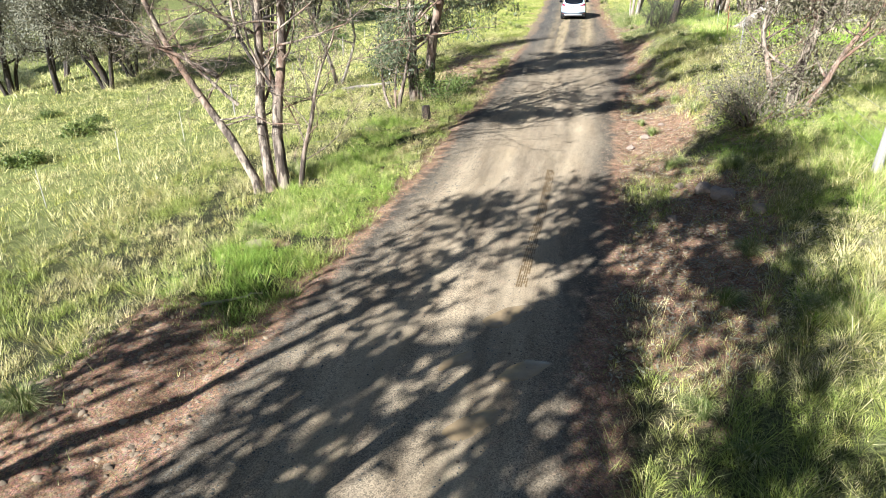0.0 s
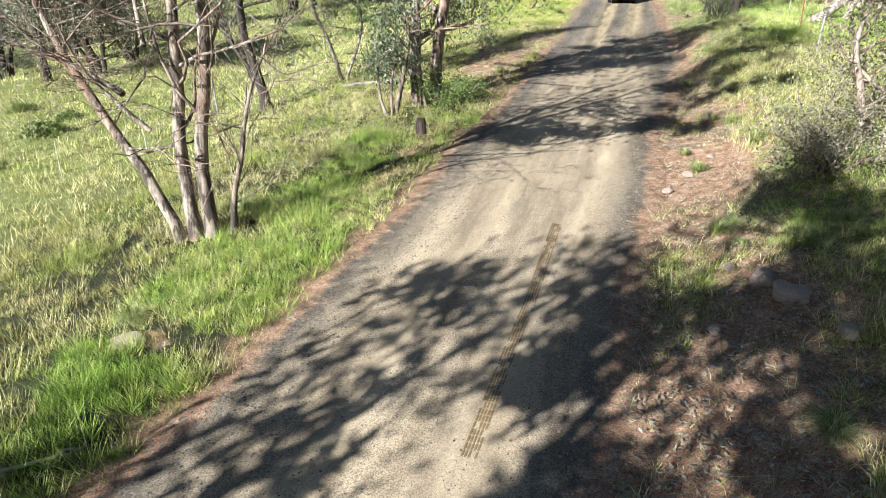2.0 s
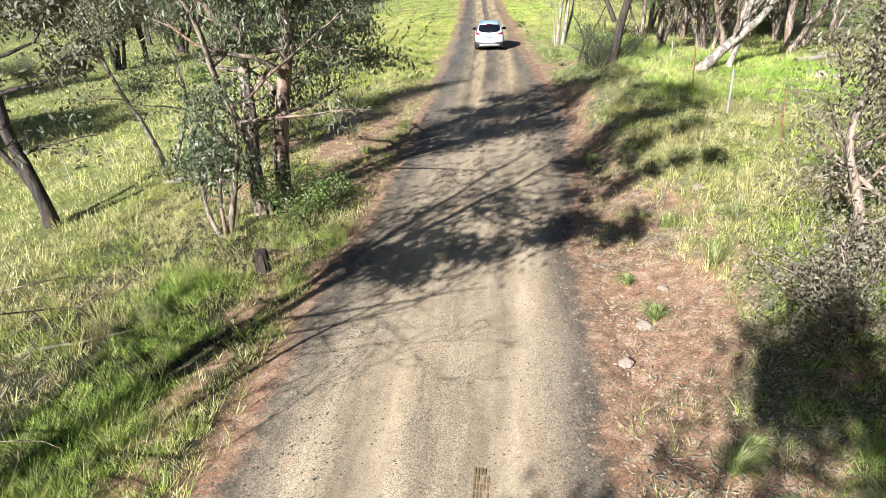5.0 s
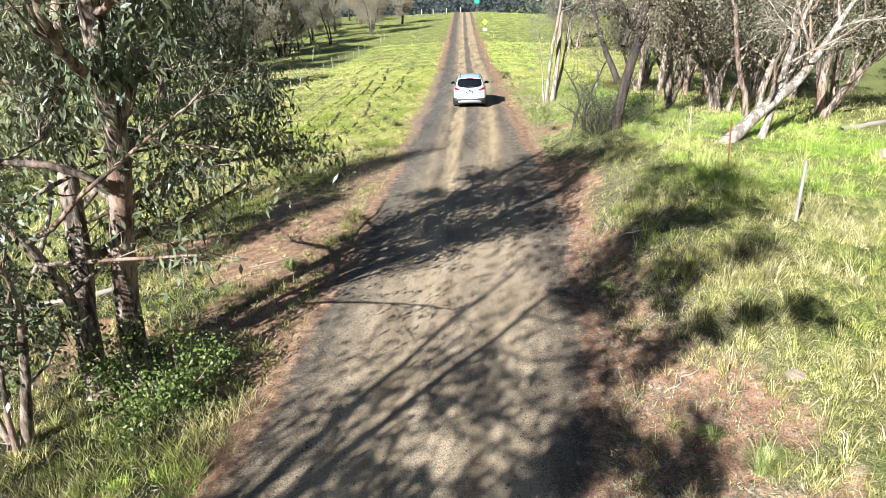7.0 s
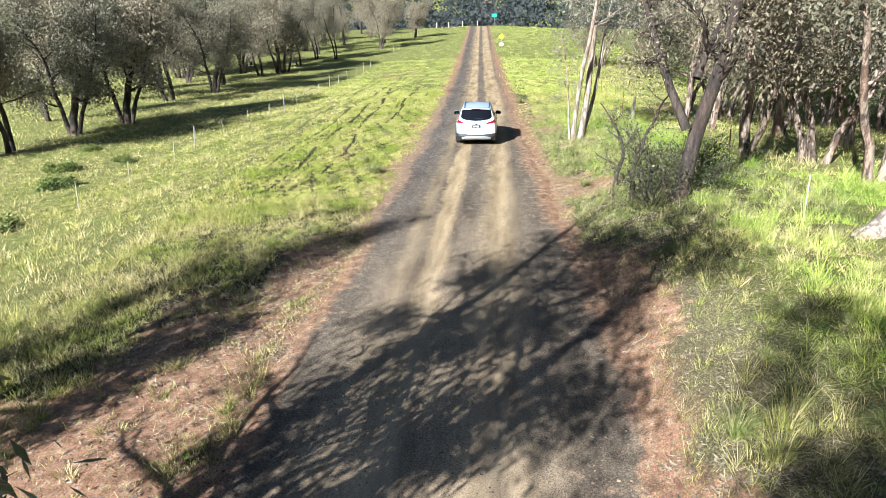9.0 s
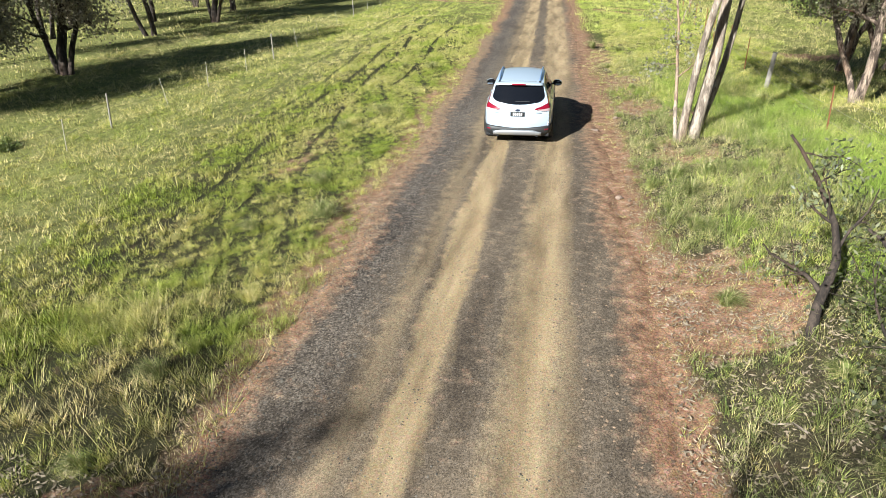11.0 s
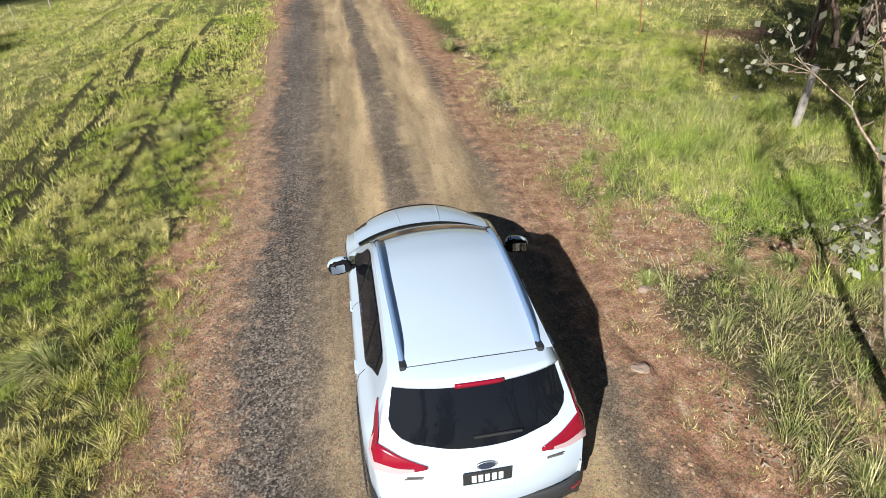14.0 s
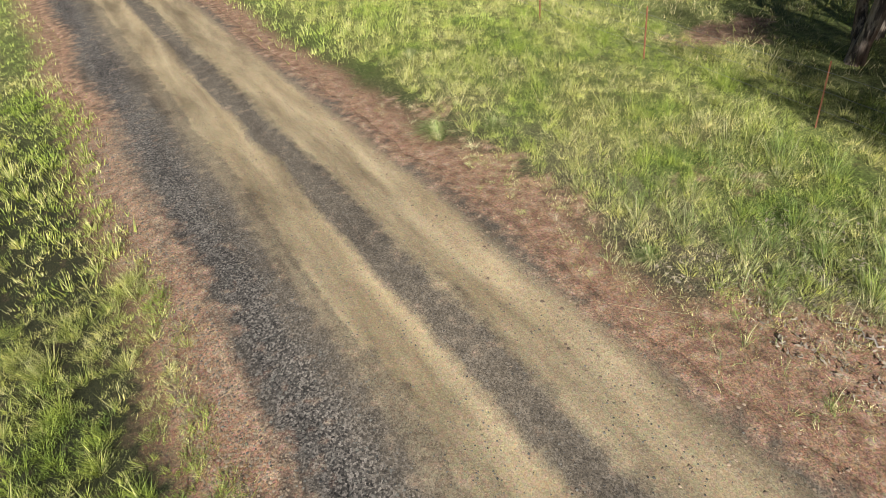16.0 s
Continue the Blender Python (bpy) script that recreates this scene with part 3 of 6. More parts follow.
def shrub(name, m, label, seed, tall, wide, stems, leaf, each=26, size=(0.07, 0.02), bark=None, category="shrub", group="", spread=0.16):
    """A many-stemmed bush."""
    rng = np.random.RandomState(seed)
    bush = thing(name, m, label, category, group)
    verts, faces, tips = [], [], []
    for k in range(stems):
        a = rng.uniform(0, 6.28)
        way = (math.cos(a) * wide / tall, math.sin(a) * wide / tall, rng.uniform(0.7, 1.2))
        pts, radii = limb(rng, (math.cos(a) * 0.08, math.sin(a) * 0.08, -0.1), way, tall * rng.uniform(0.7, 1.1), 0.012 * tall + 0.008, 0.005, 0.2, 0.03, 6)
        tube(verts, faces, pts, radii, 5)
        for j in range(5):
            q = rng.randint(2, 6)
            tp, tr = limb(rng, pts[q], pts[q] - pts[q - 1] + rng.normal(0, 0.2 * tall / 2, 3), tall * 0.3, 0.008, 0.003, 0.3, 0, 3)
            tube(verts, faces, tp, tr, 4)
            tips += [tp[-1], tp[-2], tp[1]]
    under(mesh_object("stem", np.concatenate(verts), np.concatenate([f for f in faces]), bark or BARK_DARK, True), bush)
    v, f = leaf_cloud(rng, tips, each, spread * tall / 2 + 0.05, size[0], size[1], 0.2)
    under(mesh_object("foliage", v, f, leaf), bush)
    return bush


def on_land(x, y, turn=0.0, size=1.0, lean=(0, 0)):
    return pose(x, y, float(land(x, y)), lean[0], lean[1], turn) @ Matrix.Scale(size, 4)


# left of the road, beside the bend
gum_tree("gum_tree", on_land(-5.75, 7.35), "tall four-stemmed gum with rough grey-brown bark and bare lower twigs", 11,
         ((-0.35, -0.1, -0.45, 0.12, 7.5, 0.11), (-0.1, 0.0, -0.12, 0.0, 9.5, 0.13), (0.16, 0.1, 0.03, 0.06, 10.0, 0.135), (0.42, 0.2, 0.22, 0.1, 3.9, 0.07),
          (-1.1, 0.1, -1.0, 0.2, 2.6, 0.06, 2.5, 0.55), (-0.7, 0.1, -1.0, -0.25, 2.2, 0.045, 1.9, 0.8), (-0.45, 0.1, -0.6, 0.5, 2.4, 0.045, 3.3, 1.0)),
         BARK_DARK, LEAF_GREY, limbs=15, low=0.22, reach=3.0, twigs=6, tufts=3, each=10, bare_twigs=1.0, spread=0.34, size=(0.17, 0.036), bare_to=5.6, pull=(0.35, -0.05, 0), top_reach=1.5, wander=0.09, slim=0.6,
         clumps=((3.4, 1.4, 12.4, 0.9), (4.8, 0.6, 11.9, 0.9), (1.0, 0.9, 13.2, 0.7), (4.0, 0.5, 9.3, 0.7), (3.3, 0.7, 7.4, 0.5), (5.1, 0.3, 8.0, 0.35), (1.0, 0.5, 9.8, 0.7), (3.2, 1.6, 11.9, 0.7),
                 (2.4, 1.5, 10.1, 0.6), (3.3, 1.1, 10.7, 0.6), (1.0, 0.6, 8.8, 0.5), (2.7, 0.2, 8.7, 0.5), (3.0, -1.4, 7.0, 0.5), (1.8, -1.7, 6.9, 0.5), (2.6, -2.2, 7.3, 0.4), (-0.4, -0.2, 5.0, 0.6), (0.6, 0.3, 5.2, 0.6), (1.2, -0.6, 5.6, 0.5), (0.4, -1.2, 5.4, 0.5)), clump_leaves=90)
gum_tree("gum_tree", on_land(-10.8, 17.8), "dark forked gum with a slim leaning trunk", 12,
         ((0, 0, -0.12, 0.05, 12.5, 0.17), (0.05, 0.1, -0.5, 0.1, 6.0, 0.10)), BARK_DEEP, LEAF_GREY, limbs=8, low=0.3, reach=2.8, twigs=6, each=16, spread=0.34, size=(0.17, 0.034), bare_twigs=0.6, bare_to=4.5,
         clumps=((0.3, 0.3, 6.0, 0.7), (0.4, 0.2, 7.2, 0.8), (-0.2, 0.2, 8.2, 0.8), (-0.2, 0.2, 9.2, 0.9), (-0.2, 0.3, 10.2, 0.8), (0.1, 0.3, 11.0, 0.6),
                 (1.3, 0.0, 7.0, 0.6), (1.5, 0.0, 6.4, 0.6), (1.8, 0.0, 5.6, 0.6), (1.4, 0.1, 5.0, 0.5), (1.9, 0.1, 4.3, 0.5), (0.9, 0.1, 6.7, 0.5)), clump_leaves=80)
gum_tree("gum_tree", on_land(-4.85, 17.7), "leafy gum of three stout reddish-barked stems beside the road", 13,
         ((-0.25, -0.2, -0.1, 0.05, 10.5, 0.19), (0.2, 0.15, 0.03, 0.02, 11.5, 0.20), (-0.02, -0.35, -0.02, -0.05, 8.0, 0.10),
          (0.2, 0.2, 0.75, 1.2, 3.3, 0.06, 2.7, 0.12), (0.2, 0.0, 0.9, 0.9, 3.0, 0.05, 3.6, 0.0), (0.15, 0.2, 0.6, 1.25, 3.9, 0.065, 4.7, 0.08), (0.15, 0.2, 0.65, 1.2, 3.6, 0.06, 5.7, 0.02),
          (0.2, 0.2, 1.0, 0.5, 3.4, 0.06, 6.8, 0.35), (0.1, 0.1, 0.7, 0.9, 3.2, 0.06, 7.6, 0.4)),
         BARK_DARK, LEAF_GUM, limbs=11, low=0.2, reach=3.3, twigs=7, tufts=3, each=7, spread=0.17, size=(0.165, 0.021), droop=1.6, pull=(0.3, 0.05, 0),
         clumps=((-1.9, 0.0, 8.6, 0.8), (1.1, 0.1, 8.5, 0.9), (1.6, -0.4, 5.6, 0.7), (2.3, -1.3, 6.2, 0.7), (-0.6, 0.3, 4.2, 0.6), (-0.7, 0.3, 5.2, 0.7), (-0.3, -0.2, 6.5, 0.8), (0.8, -0.1, 7.0, 0.8),
                 (-2.1, -0.3, 7.2, 0.7), (1.9, -0.5, 7.7, 0.7), (0.8, -0.4, 5.0, 0.5),
                 (2.0, -0.1, 9.3, 0.9), (2.7, -1.1, 9.4, 0.9), (0.6, 0.2, 10.0, 0.9), (1.9, 0.0, 10.2, 0.9), (-0.4, 0.1, 9.5, 0.8)), clump_leaves=120)
gum_tree("gum_sapling", on_land(-5.6, 16.3), "small leaning gum with a twisted base and grey-green leaves", 14,
         ((0, 0, 0.28, 0.1, 3.4, 0.09), (-0.1, 0.1, -0.35, 0.15, 3.2, 0.06), (0.05, -0.1, -0.05, -0.2, 3.0, 0.05)), BARK_DARK, LEAF_GUM,
         limbs=6, low=0.3, reach=1.4, twigs=6, each=10, spread=0.18, size=(0.12, 0.026))
shrub("roadside_bush", on_land(-4.0, 17.0), "low dense bright green bush under the gum", 15, 1.3, 1.0, 12, LEAF_LUSH, 24)
gum_tree("gum_sapling", on_land(-10.2, 22.6), "slender pale sapling with thin upright branches", 16, ((0, 0, -0.1, 0, 7.4, 0.09), (0.1, 0, 0.15, 0.1, 6.8, 0.07)),
         BARK_PALE, LEAF_GUM, limbs=10, low=0.3, reach=2.2, twigs=7, each=20, spread=0.22)
# trees behind the start, which throw their shade over the bend
for x, y, seed, tall, leafy, clumps in (
        (-8.9, -7.0, 18, 7.2, 14, ((0.2, 0.1, 5.7, 0.5), (0.0, 0.2, 6.4, 0.5))),
        (-6.0, -4.3, 16, 8.6, 26, ((0.2, -0.4, 5.8, 0.6), (-1.2, 0.4, 7.0, 0.6), (-1.0, 0.3, 7.5, 0.6), (0.1, 0.2, 8.0, 0.7), (1.1, 0.8, 8.4, 0.7), (2.2, -0.1, 7.1, 0.6))),
        (-3.0, -3.8, 17, 10.2, 76, ((-1.2, 0.1, 7.0, 0.7), (-1.3, 0.1, 6.0, 0.4), (0.7, 0.1, 7.4, 0.6), (1.0, -0.1, 9.2, 0.9), (0.4, 0.3, 9.7, 0.8), (-0.6, 0.5, 10.1, 0.7))),
        (-3.7, -7.0, 20, 9.5, 80, ((1.0, 0.1, 9.4, 0.7), (1.2, 0.9, 9.8, 0.7), (-0.7, 0.2, 7.2, 0.5), (-0.1, 0.8, 9.4, 0.7), (0.9, -0.8, 9.1, 0.7), (0.8, -0.5, 7.9, 0.6), (1.2, -1.3, 8.0, 0.6), (-0.7, 0.5, 6.0, 0.5), (-0.5, -0.3, 6.6, 0.5))),
        (-3.2, -11.5, 19, 8.6, 74, ((-1.3, 2.7, 6.8, 0.6), (-0.2, 0.7, 8.4, 0.6), (-1.2, 2.7, 6.0, 0.6), (-0.8, 1.8, 6.0, 0.5), (0.2, 0.4, 7.3, 0.6))),
        (-6.5, -8.5, 21, 7.0, 28, ((0.6, -0.4, 5.5, 0.6), (0.0, 0.2, 5.0, 0.5), (1.6, -1.1, 5.4, 0.5), (-0.3, 0.0, 6.2, 0.5), (0.0, 0.3, 6.5, 0.45), (1.0, -0.3, 6.5, 0.45), (0.1, 0.2, 6.95, 0.45)))):
    gum_tree("gum_tree", on_land(x, y), "tall shady gum at the start of the bend", seed, ((0, 0, 0.02, 0.02, tall, 0.12),), BARK_DARK, LEAF_GUM,
             limbs=8, low=0.5, reach=1.8, twigs=4, tufts=2, each=5, spread=0.3, size=(0.26, 0.055), wander=0.05, clumps=[(a, b, c, 1.15 * r) for a, b, c, r in clumps], clump_leaves=leafy)

# right of the road
gum_tree("gum_tree", on_land(5.9, 12.2), "gnarled spreading gum with pale limbs and grey leaves", 21,
         ((0, 0, 0.35, 0.25, 5.2, 0.15), (-0.1, 0.1, -0.3, 0.25, 3.6, 0.10), (0.2, -0.1, 0.7, -0.1, 4.2, 0.09)), BARK_DARK, LEAF_GREY,
         limbs=11, low=0.18, reach=1.9, twigs=8, each=22, spread=0.2, size=(0.09, 0.018), bare_twigs=0.2)
shrub("grey_bush", on_land(5.0, 11.2), "grey-green scrubby bush at the foot of a gum", 22, 1.7, 1.7, 22, LEAF_GREY, 15, (0.065, 0.017))
gum_tree("gum_tree", on_land(5.25, 33.3), "dark-barked gum forking above a thicket of saplings", 23,
         ((0, 0, 0.08, 0.03, 9.0, 0.21), (0.0, 0.0, -0.42, 0.2, 5.0, 0.12, 1.7, 1.0), (0.1, 0.0, 0.42, 0.25, 4.4, 0.10, 2.9, 1.0)), BARK_DEEP, LEAF_GREY, limbs=10, low=0.3, reach=2.4, twigs=7, each=16, spread=0.26, bare_twigs=0.35, wander=0.05)
for k, (x, y, tall) in enumerate(((4.35, 34.2, 3.4), (4.15, 36.0, 3.0), (4.7, 33.9, 2.6), (5.9, 34.6, 2.4))):
    gum_tree("gum_sapling", on_land(x, y, 40 * k), "thin crooked dark sapling in the roadside thicket", 240 + k, ((0, 0, -0.1 + 0.1 * k, 0.05, tall, 0.075),), BARK_DEEP, LEAF_GUM,
             limbs=6, low=0.25, reach=0.9, twigs=4, each=8, wander=0.17, spread=0.14, size=(0.08, 0.018), bare_twigs=0.4, group="roadside thicket")
for k, (x, y, tall) in enumerate(((4.6, 33.2, 1.7), (5.6, 33.8, 1.5), (4.9, 34.8, 1.9), (6.3, 35.2, 1.4))):
    shrub("thicket_shrub", on_land(x, y, 70 * k), "dark twiggy shrub at the foot of a gum", 250 + k, tall, 0.8, 9, LEAF_OLIVE, 12, (0.065, 0.018), BARK_DEEP, group="roadside thicket")
gum_tree("leaning_gum", on_land(7.8, 29.8), "fallen-over pale gum leaning steeply with spreading bare limbs", 25,
         ((0, 0, 1.25, 0.55, 7.0, 0.24), (1.4, 0.6, 0.5, 0.3, 6.0, 0.13)), BARK_PALE, LEAF_GREY, limbs=8, low=0.3, reach=3.2, twigs=6, each=9, spread=0.26, bare_twigs=0.5, pull=(0.2, 0, 0.3), wander=0.04)
gum_tree("pale_gum", on_land(3.85, 45.45), "group of slim pale-barked gum stems at the verge", 26,
         ((-0.06, 0.0, 0.02, 0.02, 12.5, 0.105), (0.22, 0.15, 0.2, 0.0, 11.5, 0.15), (0.3, 0.25, 0.1, 0.12, 10.5, 0.09)),
         BARK_PALE, LEAF_SILVER, limbs=12, low=0.4, reach=2.4, twigs=6, each=24, spread=0.3, size=(0.085, 0.025), bare_twigs=0.9, bare_to=4.2, top_reach=1.5, wander=0.06, pull=(0.4, 0.25, 0),
         clumps=((-1.4, 1.4, 7.2, 0.8), (-0.9, 1.4, 8.2, 0.9), (-1.0, 1.6, 9.7, 0.9), (0.4, 1.4, 9.2, 0.9), (0.2, 0.6, 7.7, 0.9), (1.2, 1.0, 8.7, 0.9), (0.0, 0.2, 5.7, 0.6), (-2.3, 1.9, 9.0, 0.8), (-2.2, 1.5, 8.0, 0.7), (-1.9, 1.3, 7.0, 0.6),
                 (-1.4, 0.8, 6.6, 0.6), (-1.4, 0.4, 8.8, 0.8), (-0.8, 0.6, 7.5, 0.7), (-0.7, 0.2, 6.9, 0.6), (-0.7, 0.4, 10.0, 0.8), (1.1, 0.0, 10.0, 0.8), (-1.4, 1.9, 10.4, 0.8)), clump_leaves=130)

gum_tree("gum_sapling", on_land(3.7, 45.38), "thin pale leaning gum stem with round silvery leaves", 27, ((0, 0, -0.17, 0.55, 5.0, 0.06),), BARK_PALE, LEAF_SILVER,
         limbs=9, low=0.35, reach=1.5, twigs=5, tufts=2, each=8, spread=0.13, size=(0.08, 0.03), wander=0.05)

# ---- woods: a few kinds, copied ----
KINDS = (
    gum_tree("gum_tree", on_land(10.6, 38.2), "many-stemmed pale gum with twiggy grey crown", 31,
             ((-0.3, 0, -0.14, 0, 8.0, 0.13), (0, 0.1, 0.03, 0.06, 9.0, 0.15), (0.3, 0, 0.2, 0.05, 8.5, 0.12)), BARK_DARK, LEAF_GREY,
             limbs=9, low=0.25, reach=2.4, twigs=6, each=15, spread=0.32, size=(0.155, 0.032), bare_twigs=0.3, fine=False, group="woodland gums"),
    gum_tree("gum_tree", on_land(-22.3, 54.6), "dark-trunked spreading gum with a dense grey-green crown", 32,
             ((0, 0, 0.05, 0, 9.0, 0.24), (-0.3, 0.1, -0.3, 0.1, 7.5, 0.15), (0.25, 0, 0.4, 0.1, 7.5, 0.14)), BARK_DEEP, LEAF_DUSK,
             limbs=10, low=0.22, reach=3.1, twigs=7, each=34, spread=0.4, size=(0.15, 0.042), bare_twigs=0.12, fine=False, group="woodland gums"),
    gum_tree("gum_tree", on_land(-25.9, 66.6), "slender gum with several dark stems and grey-olive leaves", 33,
             ((-0.2, 0, -0.15, 0, 9.5, 0.15), (0.2, 0.1, 0.12, 0.1, 10.0, 0.17)), BARK_DEEP, LEAF_DUSK,
             limbs=10, low=0.24, reach=2.7, twigs=7, each=36, spread=0.4, size=(0.15, 0.04), bare_twigs=0.05, fine=False, group="woodland gums"),
    gum_tree("gum_tree", on_land(12.2, 59.3), "tall forked gum shading the creek bank", 34,
             ((0, 0, 0.03, 0.0, 9.5, 0.2), (0.1, 0.1, 0.35, 0.1, 8.0, 0.13)), BARK_DARK, LEAF_GREY,
             limbs=9, low=0.25, reach=2.8, twigs=6, each=18, spread=0.36, size=(0.165, 0.034), bare_twigs=0.15, fine=False, group="woodland gums"),
)
rng = np.random.RandomState(77)
SPOTS = [(-24.6, 21.7), (-22.8, 23.0), (-23.9, 26.4), (-31, 34), (-29.3, 23.5), (-32, 30.5), (-24.8, 44.8), (-28.5, 55.9), (-28, 81.6), (-27.9, 91.6), (-26, 95.5),
         (-27, 103.4), (-26.7, 111), (-23.9, 46.8), (-23.4, 51.1), (-36, 71.5), (-32, 65), (-25.5, 74), (-20.5, 128), (-22, 140), (-18, 152), (-26.4, 94), (-31.5, 95.3), (-23.8, 110.8), (-28.5, 118), (-33, 170), (-29, 163), (-33, 84), (-34, 104), (-30.5, 74), (-33, 126), (-29, 137), (-36, 148), (-38, 118), (-37, 90),
         (10.8, 49.5), (12.4, 45.9), (14.0, 57.2), (16.6, 58.7), (8.4, 37.9), (10.7, 34.9), (12.2, 49.0), (9.9, 51.0), (14.3, 60.2), (11.2, 98.6), (17.3, 98.2), (12.2, 99.6),
         (13.5, 35.5), (15.5, 38.5), (13.0, 41.5), (16.0, 43.5), (17.5, 47.5), (14.8, 51.0), (18.0, 53.5), (19.5, 36.5), (20.5, 41.5), (21.5, 49.0), (23, 56), (20, 62.5)]
for _ in range(15):
    SPOTS.append((rng.uniform(-75, -30), rng.uniform(12, 150)))
for _ in range(7):
    SPOTS.append((rng.uniform(21, 50), rng.uniform(24, 66)))
for _ in range(6):
    SPOTS.append((rng.uniform(24, 70), rng.uniform(62, 150)))
for k, (x, y) in enumerate(SPOTS):
    kind = KINDS[rng.randint(1, 3)] if x < 0 else KINDS[(3, 0, 3)[k % 3]]
    copy_thing(kind, on_land(x, y, rng.uniform(0, 360), (rng.uniform(0.85, 1.12) if x > -39 and y > 43 else rng.uniform(0.6, 0.9)) if x < 0 else rng.uniform(0.75, 1.15)))

# creek-side scrub
SCRUB = (shrub("creek_bush", on_land(18.6, 80.9), "dense leafy green bush along the creek", 41, 3.2, 2.4, 8, LEAF_LUSH, 36, (0.16, 0.055), group="creek scrub", spread=0.22),
         shrub("creek_bush", on_land(19.3, 91.3), "dense dark olive bush along the creek", 42, 3.6, 2.4, 8, LEAF_GUM, 36, (0.16, 0.05), group="creek scrub", spread=0.22))
for k in range(38):
    y = 64 + k * 1.45 + rng.uniform(-1, 1)
    x = np.interp(y, (60, 70, 80, 100, 125), (22.5, 19.5, 19.5, 20.5, 24)) + rng.uniform(0, 1) ** 1.4 * 14
    copy_thing(SCRUB[rng.randint(0, 2)], on_land(x, y, rng.uniform(0, 360), rng.uniform(0.65, 1.3)))
# low scrub under the woods
for k in range(14):
    if k % 2:
        x, y = rng.uniform(12, 34), rng.uniform(34, 62)
    else:
        x, y = rng.uniform(-60, -27), rng.uniform(15, 120)
    copy_thing(SCRUB[1], on_land(x, y, rng.uniform(0, 360), rng.uniform(0.3, 0.65)))
# tufty weeds in the left paddock
weed = shrub("paddock_weed", on_land(-17.4, 14.5), "low mounded olive weed in the paddock", 43, 0.6, 0.7, 14, LEAF_LUSH, 16, (0.09, 0.03), category="weed", group="paddock weeds")
for x, y in ((-19.5, 12.6), (-16.5, 11.0), (-18.2, 16.5), (-21.0, 17.0), (-17.0, 40.5), (-18.5, 43.0), (-16.8, 45.0), (-19.8, 47.0), (-15.4, 35.4), (-20.5, 38.5)):
    copy_thing(weed, on_land(x, y, rng.uniform(0, 360), rng.uniform(0.6, 1.2)))


# ---- far wooded hills ----
def far_woods(name, count, box_x, box_y, size, leaf, label, seed):
    r = np.random.RandomState(seed)
    x, y = r.uniform(*box_x, count), r.uniform(*box_y, count)
    z = land(x, y)
    h = size * r.uniform(0.7, 1.3, count)
    centres = np.repeat(np.stack([x, y, z + h * 0.55], -1), 7, 0) + r.normal(0, 1, (count * 7, 3)) * np.repeat(h, 7)[:, None] * (0.22, 0.22, 0.26)
    v, f = leaf_cloud(r, centres, 26, size * 0.13, size * 0.13, size * 0.05, 0.3)
    return tagged(mesh_object(name, v, f, leaf), label, "woods", kind="stuff")


# the haze of distance is put into these blue-grey leaf colours
far_woods("far_woods", 1300, (-230, 260), (205, 470), 9.0, leaf_material("hazed_hill_leaves", (0.08, 0.094, 0.10), (0.095, 0.11, 0.118), 0.95, 0.5), "hazy blue-green forest on the hills beyond the road", 51)
far_woods("side_woods", 480, (-230, -62), (0, 200), 8.0, LEAF_GUM, "grey-green woodland on the slope beyond the paddock", 52)
far_woods("side_woods", 280, (60, 200), (20, 200), 8.0, LEAF_GUM, "grey-green woodland beyond the creek", 53)


# ---- the car ----
def car_paint(name, colour):
    """Clear-coated paint with a film of road dust low down on the panels."""
    m, n, l, b = material(name)
    pos = n.new("ShaderNodeTexCoord").outputs["Object"]
    sep = n.new("ShaderNodeSeparateXYZ")
    l.new(pos, sep.inputs[0])
    dirt = maths(n, l, "MULTIPLY", maths(n, l, "SUBTRACT", 0.62, sep.outputs[2]), 0.8, clamp=True)
    dirt = maths(n, l, "MULTIPLY", dirt, texture(n, l, "noise", 7, 6, pos))
    dirt = maths(n, l, "ADD", dirt, maths(n, l, "MULTIPLY", texture(n, l, "noise", 2.5, 5, pos), 0.06))
    l.new(mix(n, l, dirt, colour, (0.42, 0.33, 0.23)), b.inputs["Base Color"])
    b.inputs["Roughness"].default_value = 0.32
    b.inputs["Coat Weight"].default_value, b.inputs["Coat Roughness"].default_value = 0.9, 0.03
    return m


# blue of the sky on the white car is put into the paint colour
PAINT = car_paint("sky_tinted_white_paint", (0.455, 0.55, 0.66))
GLASS = plain("tinted_glass", (0.006, 0.007, 0.010), 0.03)
GLASS.node_tree.nodes["Principled BSDF"].inputs["Specular IOR Level"].default_value = 0.34
TRIM = plain("black_plastic", (0.022, 0.023, 0.025), 0.55, 0, 0.3, 40)
SIDE_GLASS = plain("side_glass", (0.006, 0.007, 0.010), 0.05)
SIDE_GLASS.node_tree.nodes["Principled BSDF"].inputs["Specular IOR Level"].default_value = 0.03
SILVER = plain("satin_silver", (0.50, 0.52, 0.55), 0.35, 0.7)
# the sky's reflection is put into the rail's blue colour
RAIL = plain("sky_tinted_rail", (0.27, 0.41, 0.66), 0.3, 0.5)
RED_LENS = plain("red_lens", (0.21, 0.005, 0.02), 0.12, 0, 0, 30, 0.6)
CLEAR_LENS = plain("clear_lens", (0.42, 0.31, 0.315), 0.12, 0, 0, 30, 1.0)
RUBBER = plain("tyre_rubber", (0.035, 0.033, 0.031), 0.85, 0, 0.3, 30)
ALLOY = plain("alloy", (0.55, 0.56, 0.58), 0.3, 0.85)
GLOSS_TRIM = plain("gloss_black", (0.008, 0.008, 0.009), 0.3)
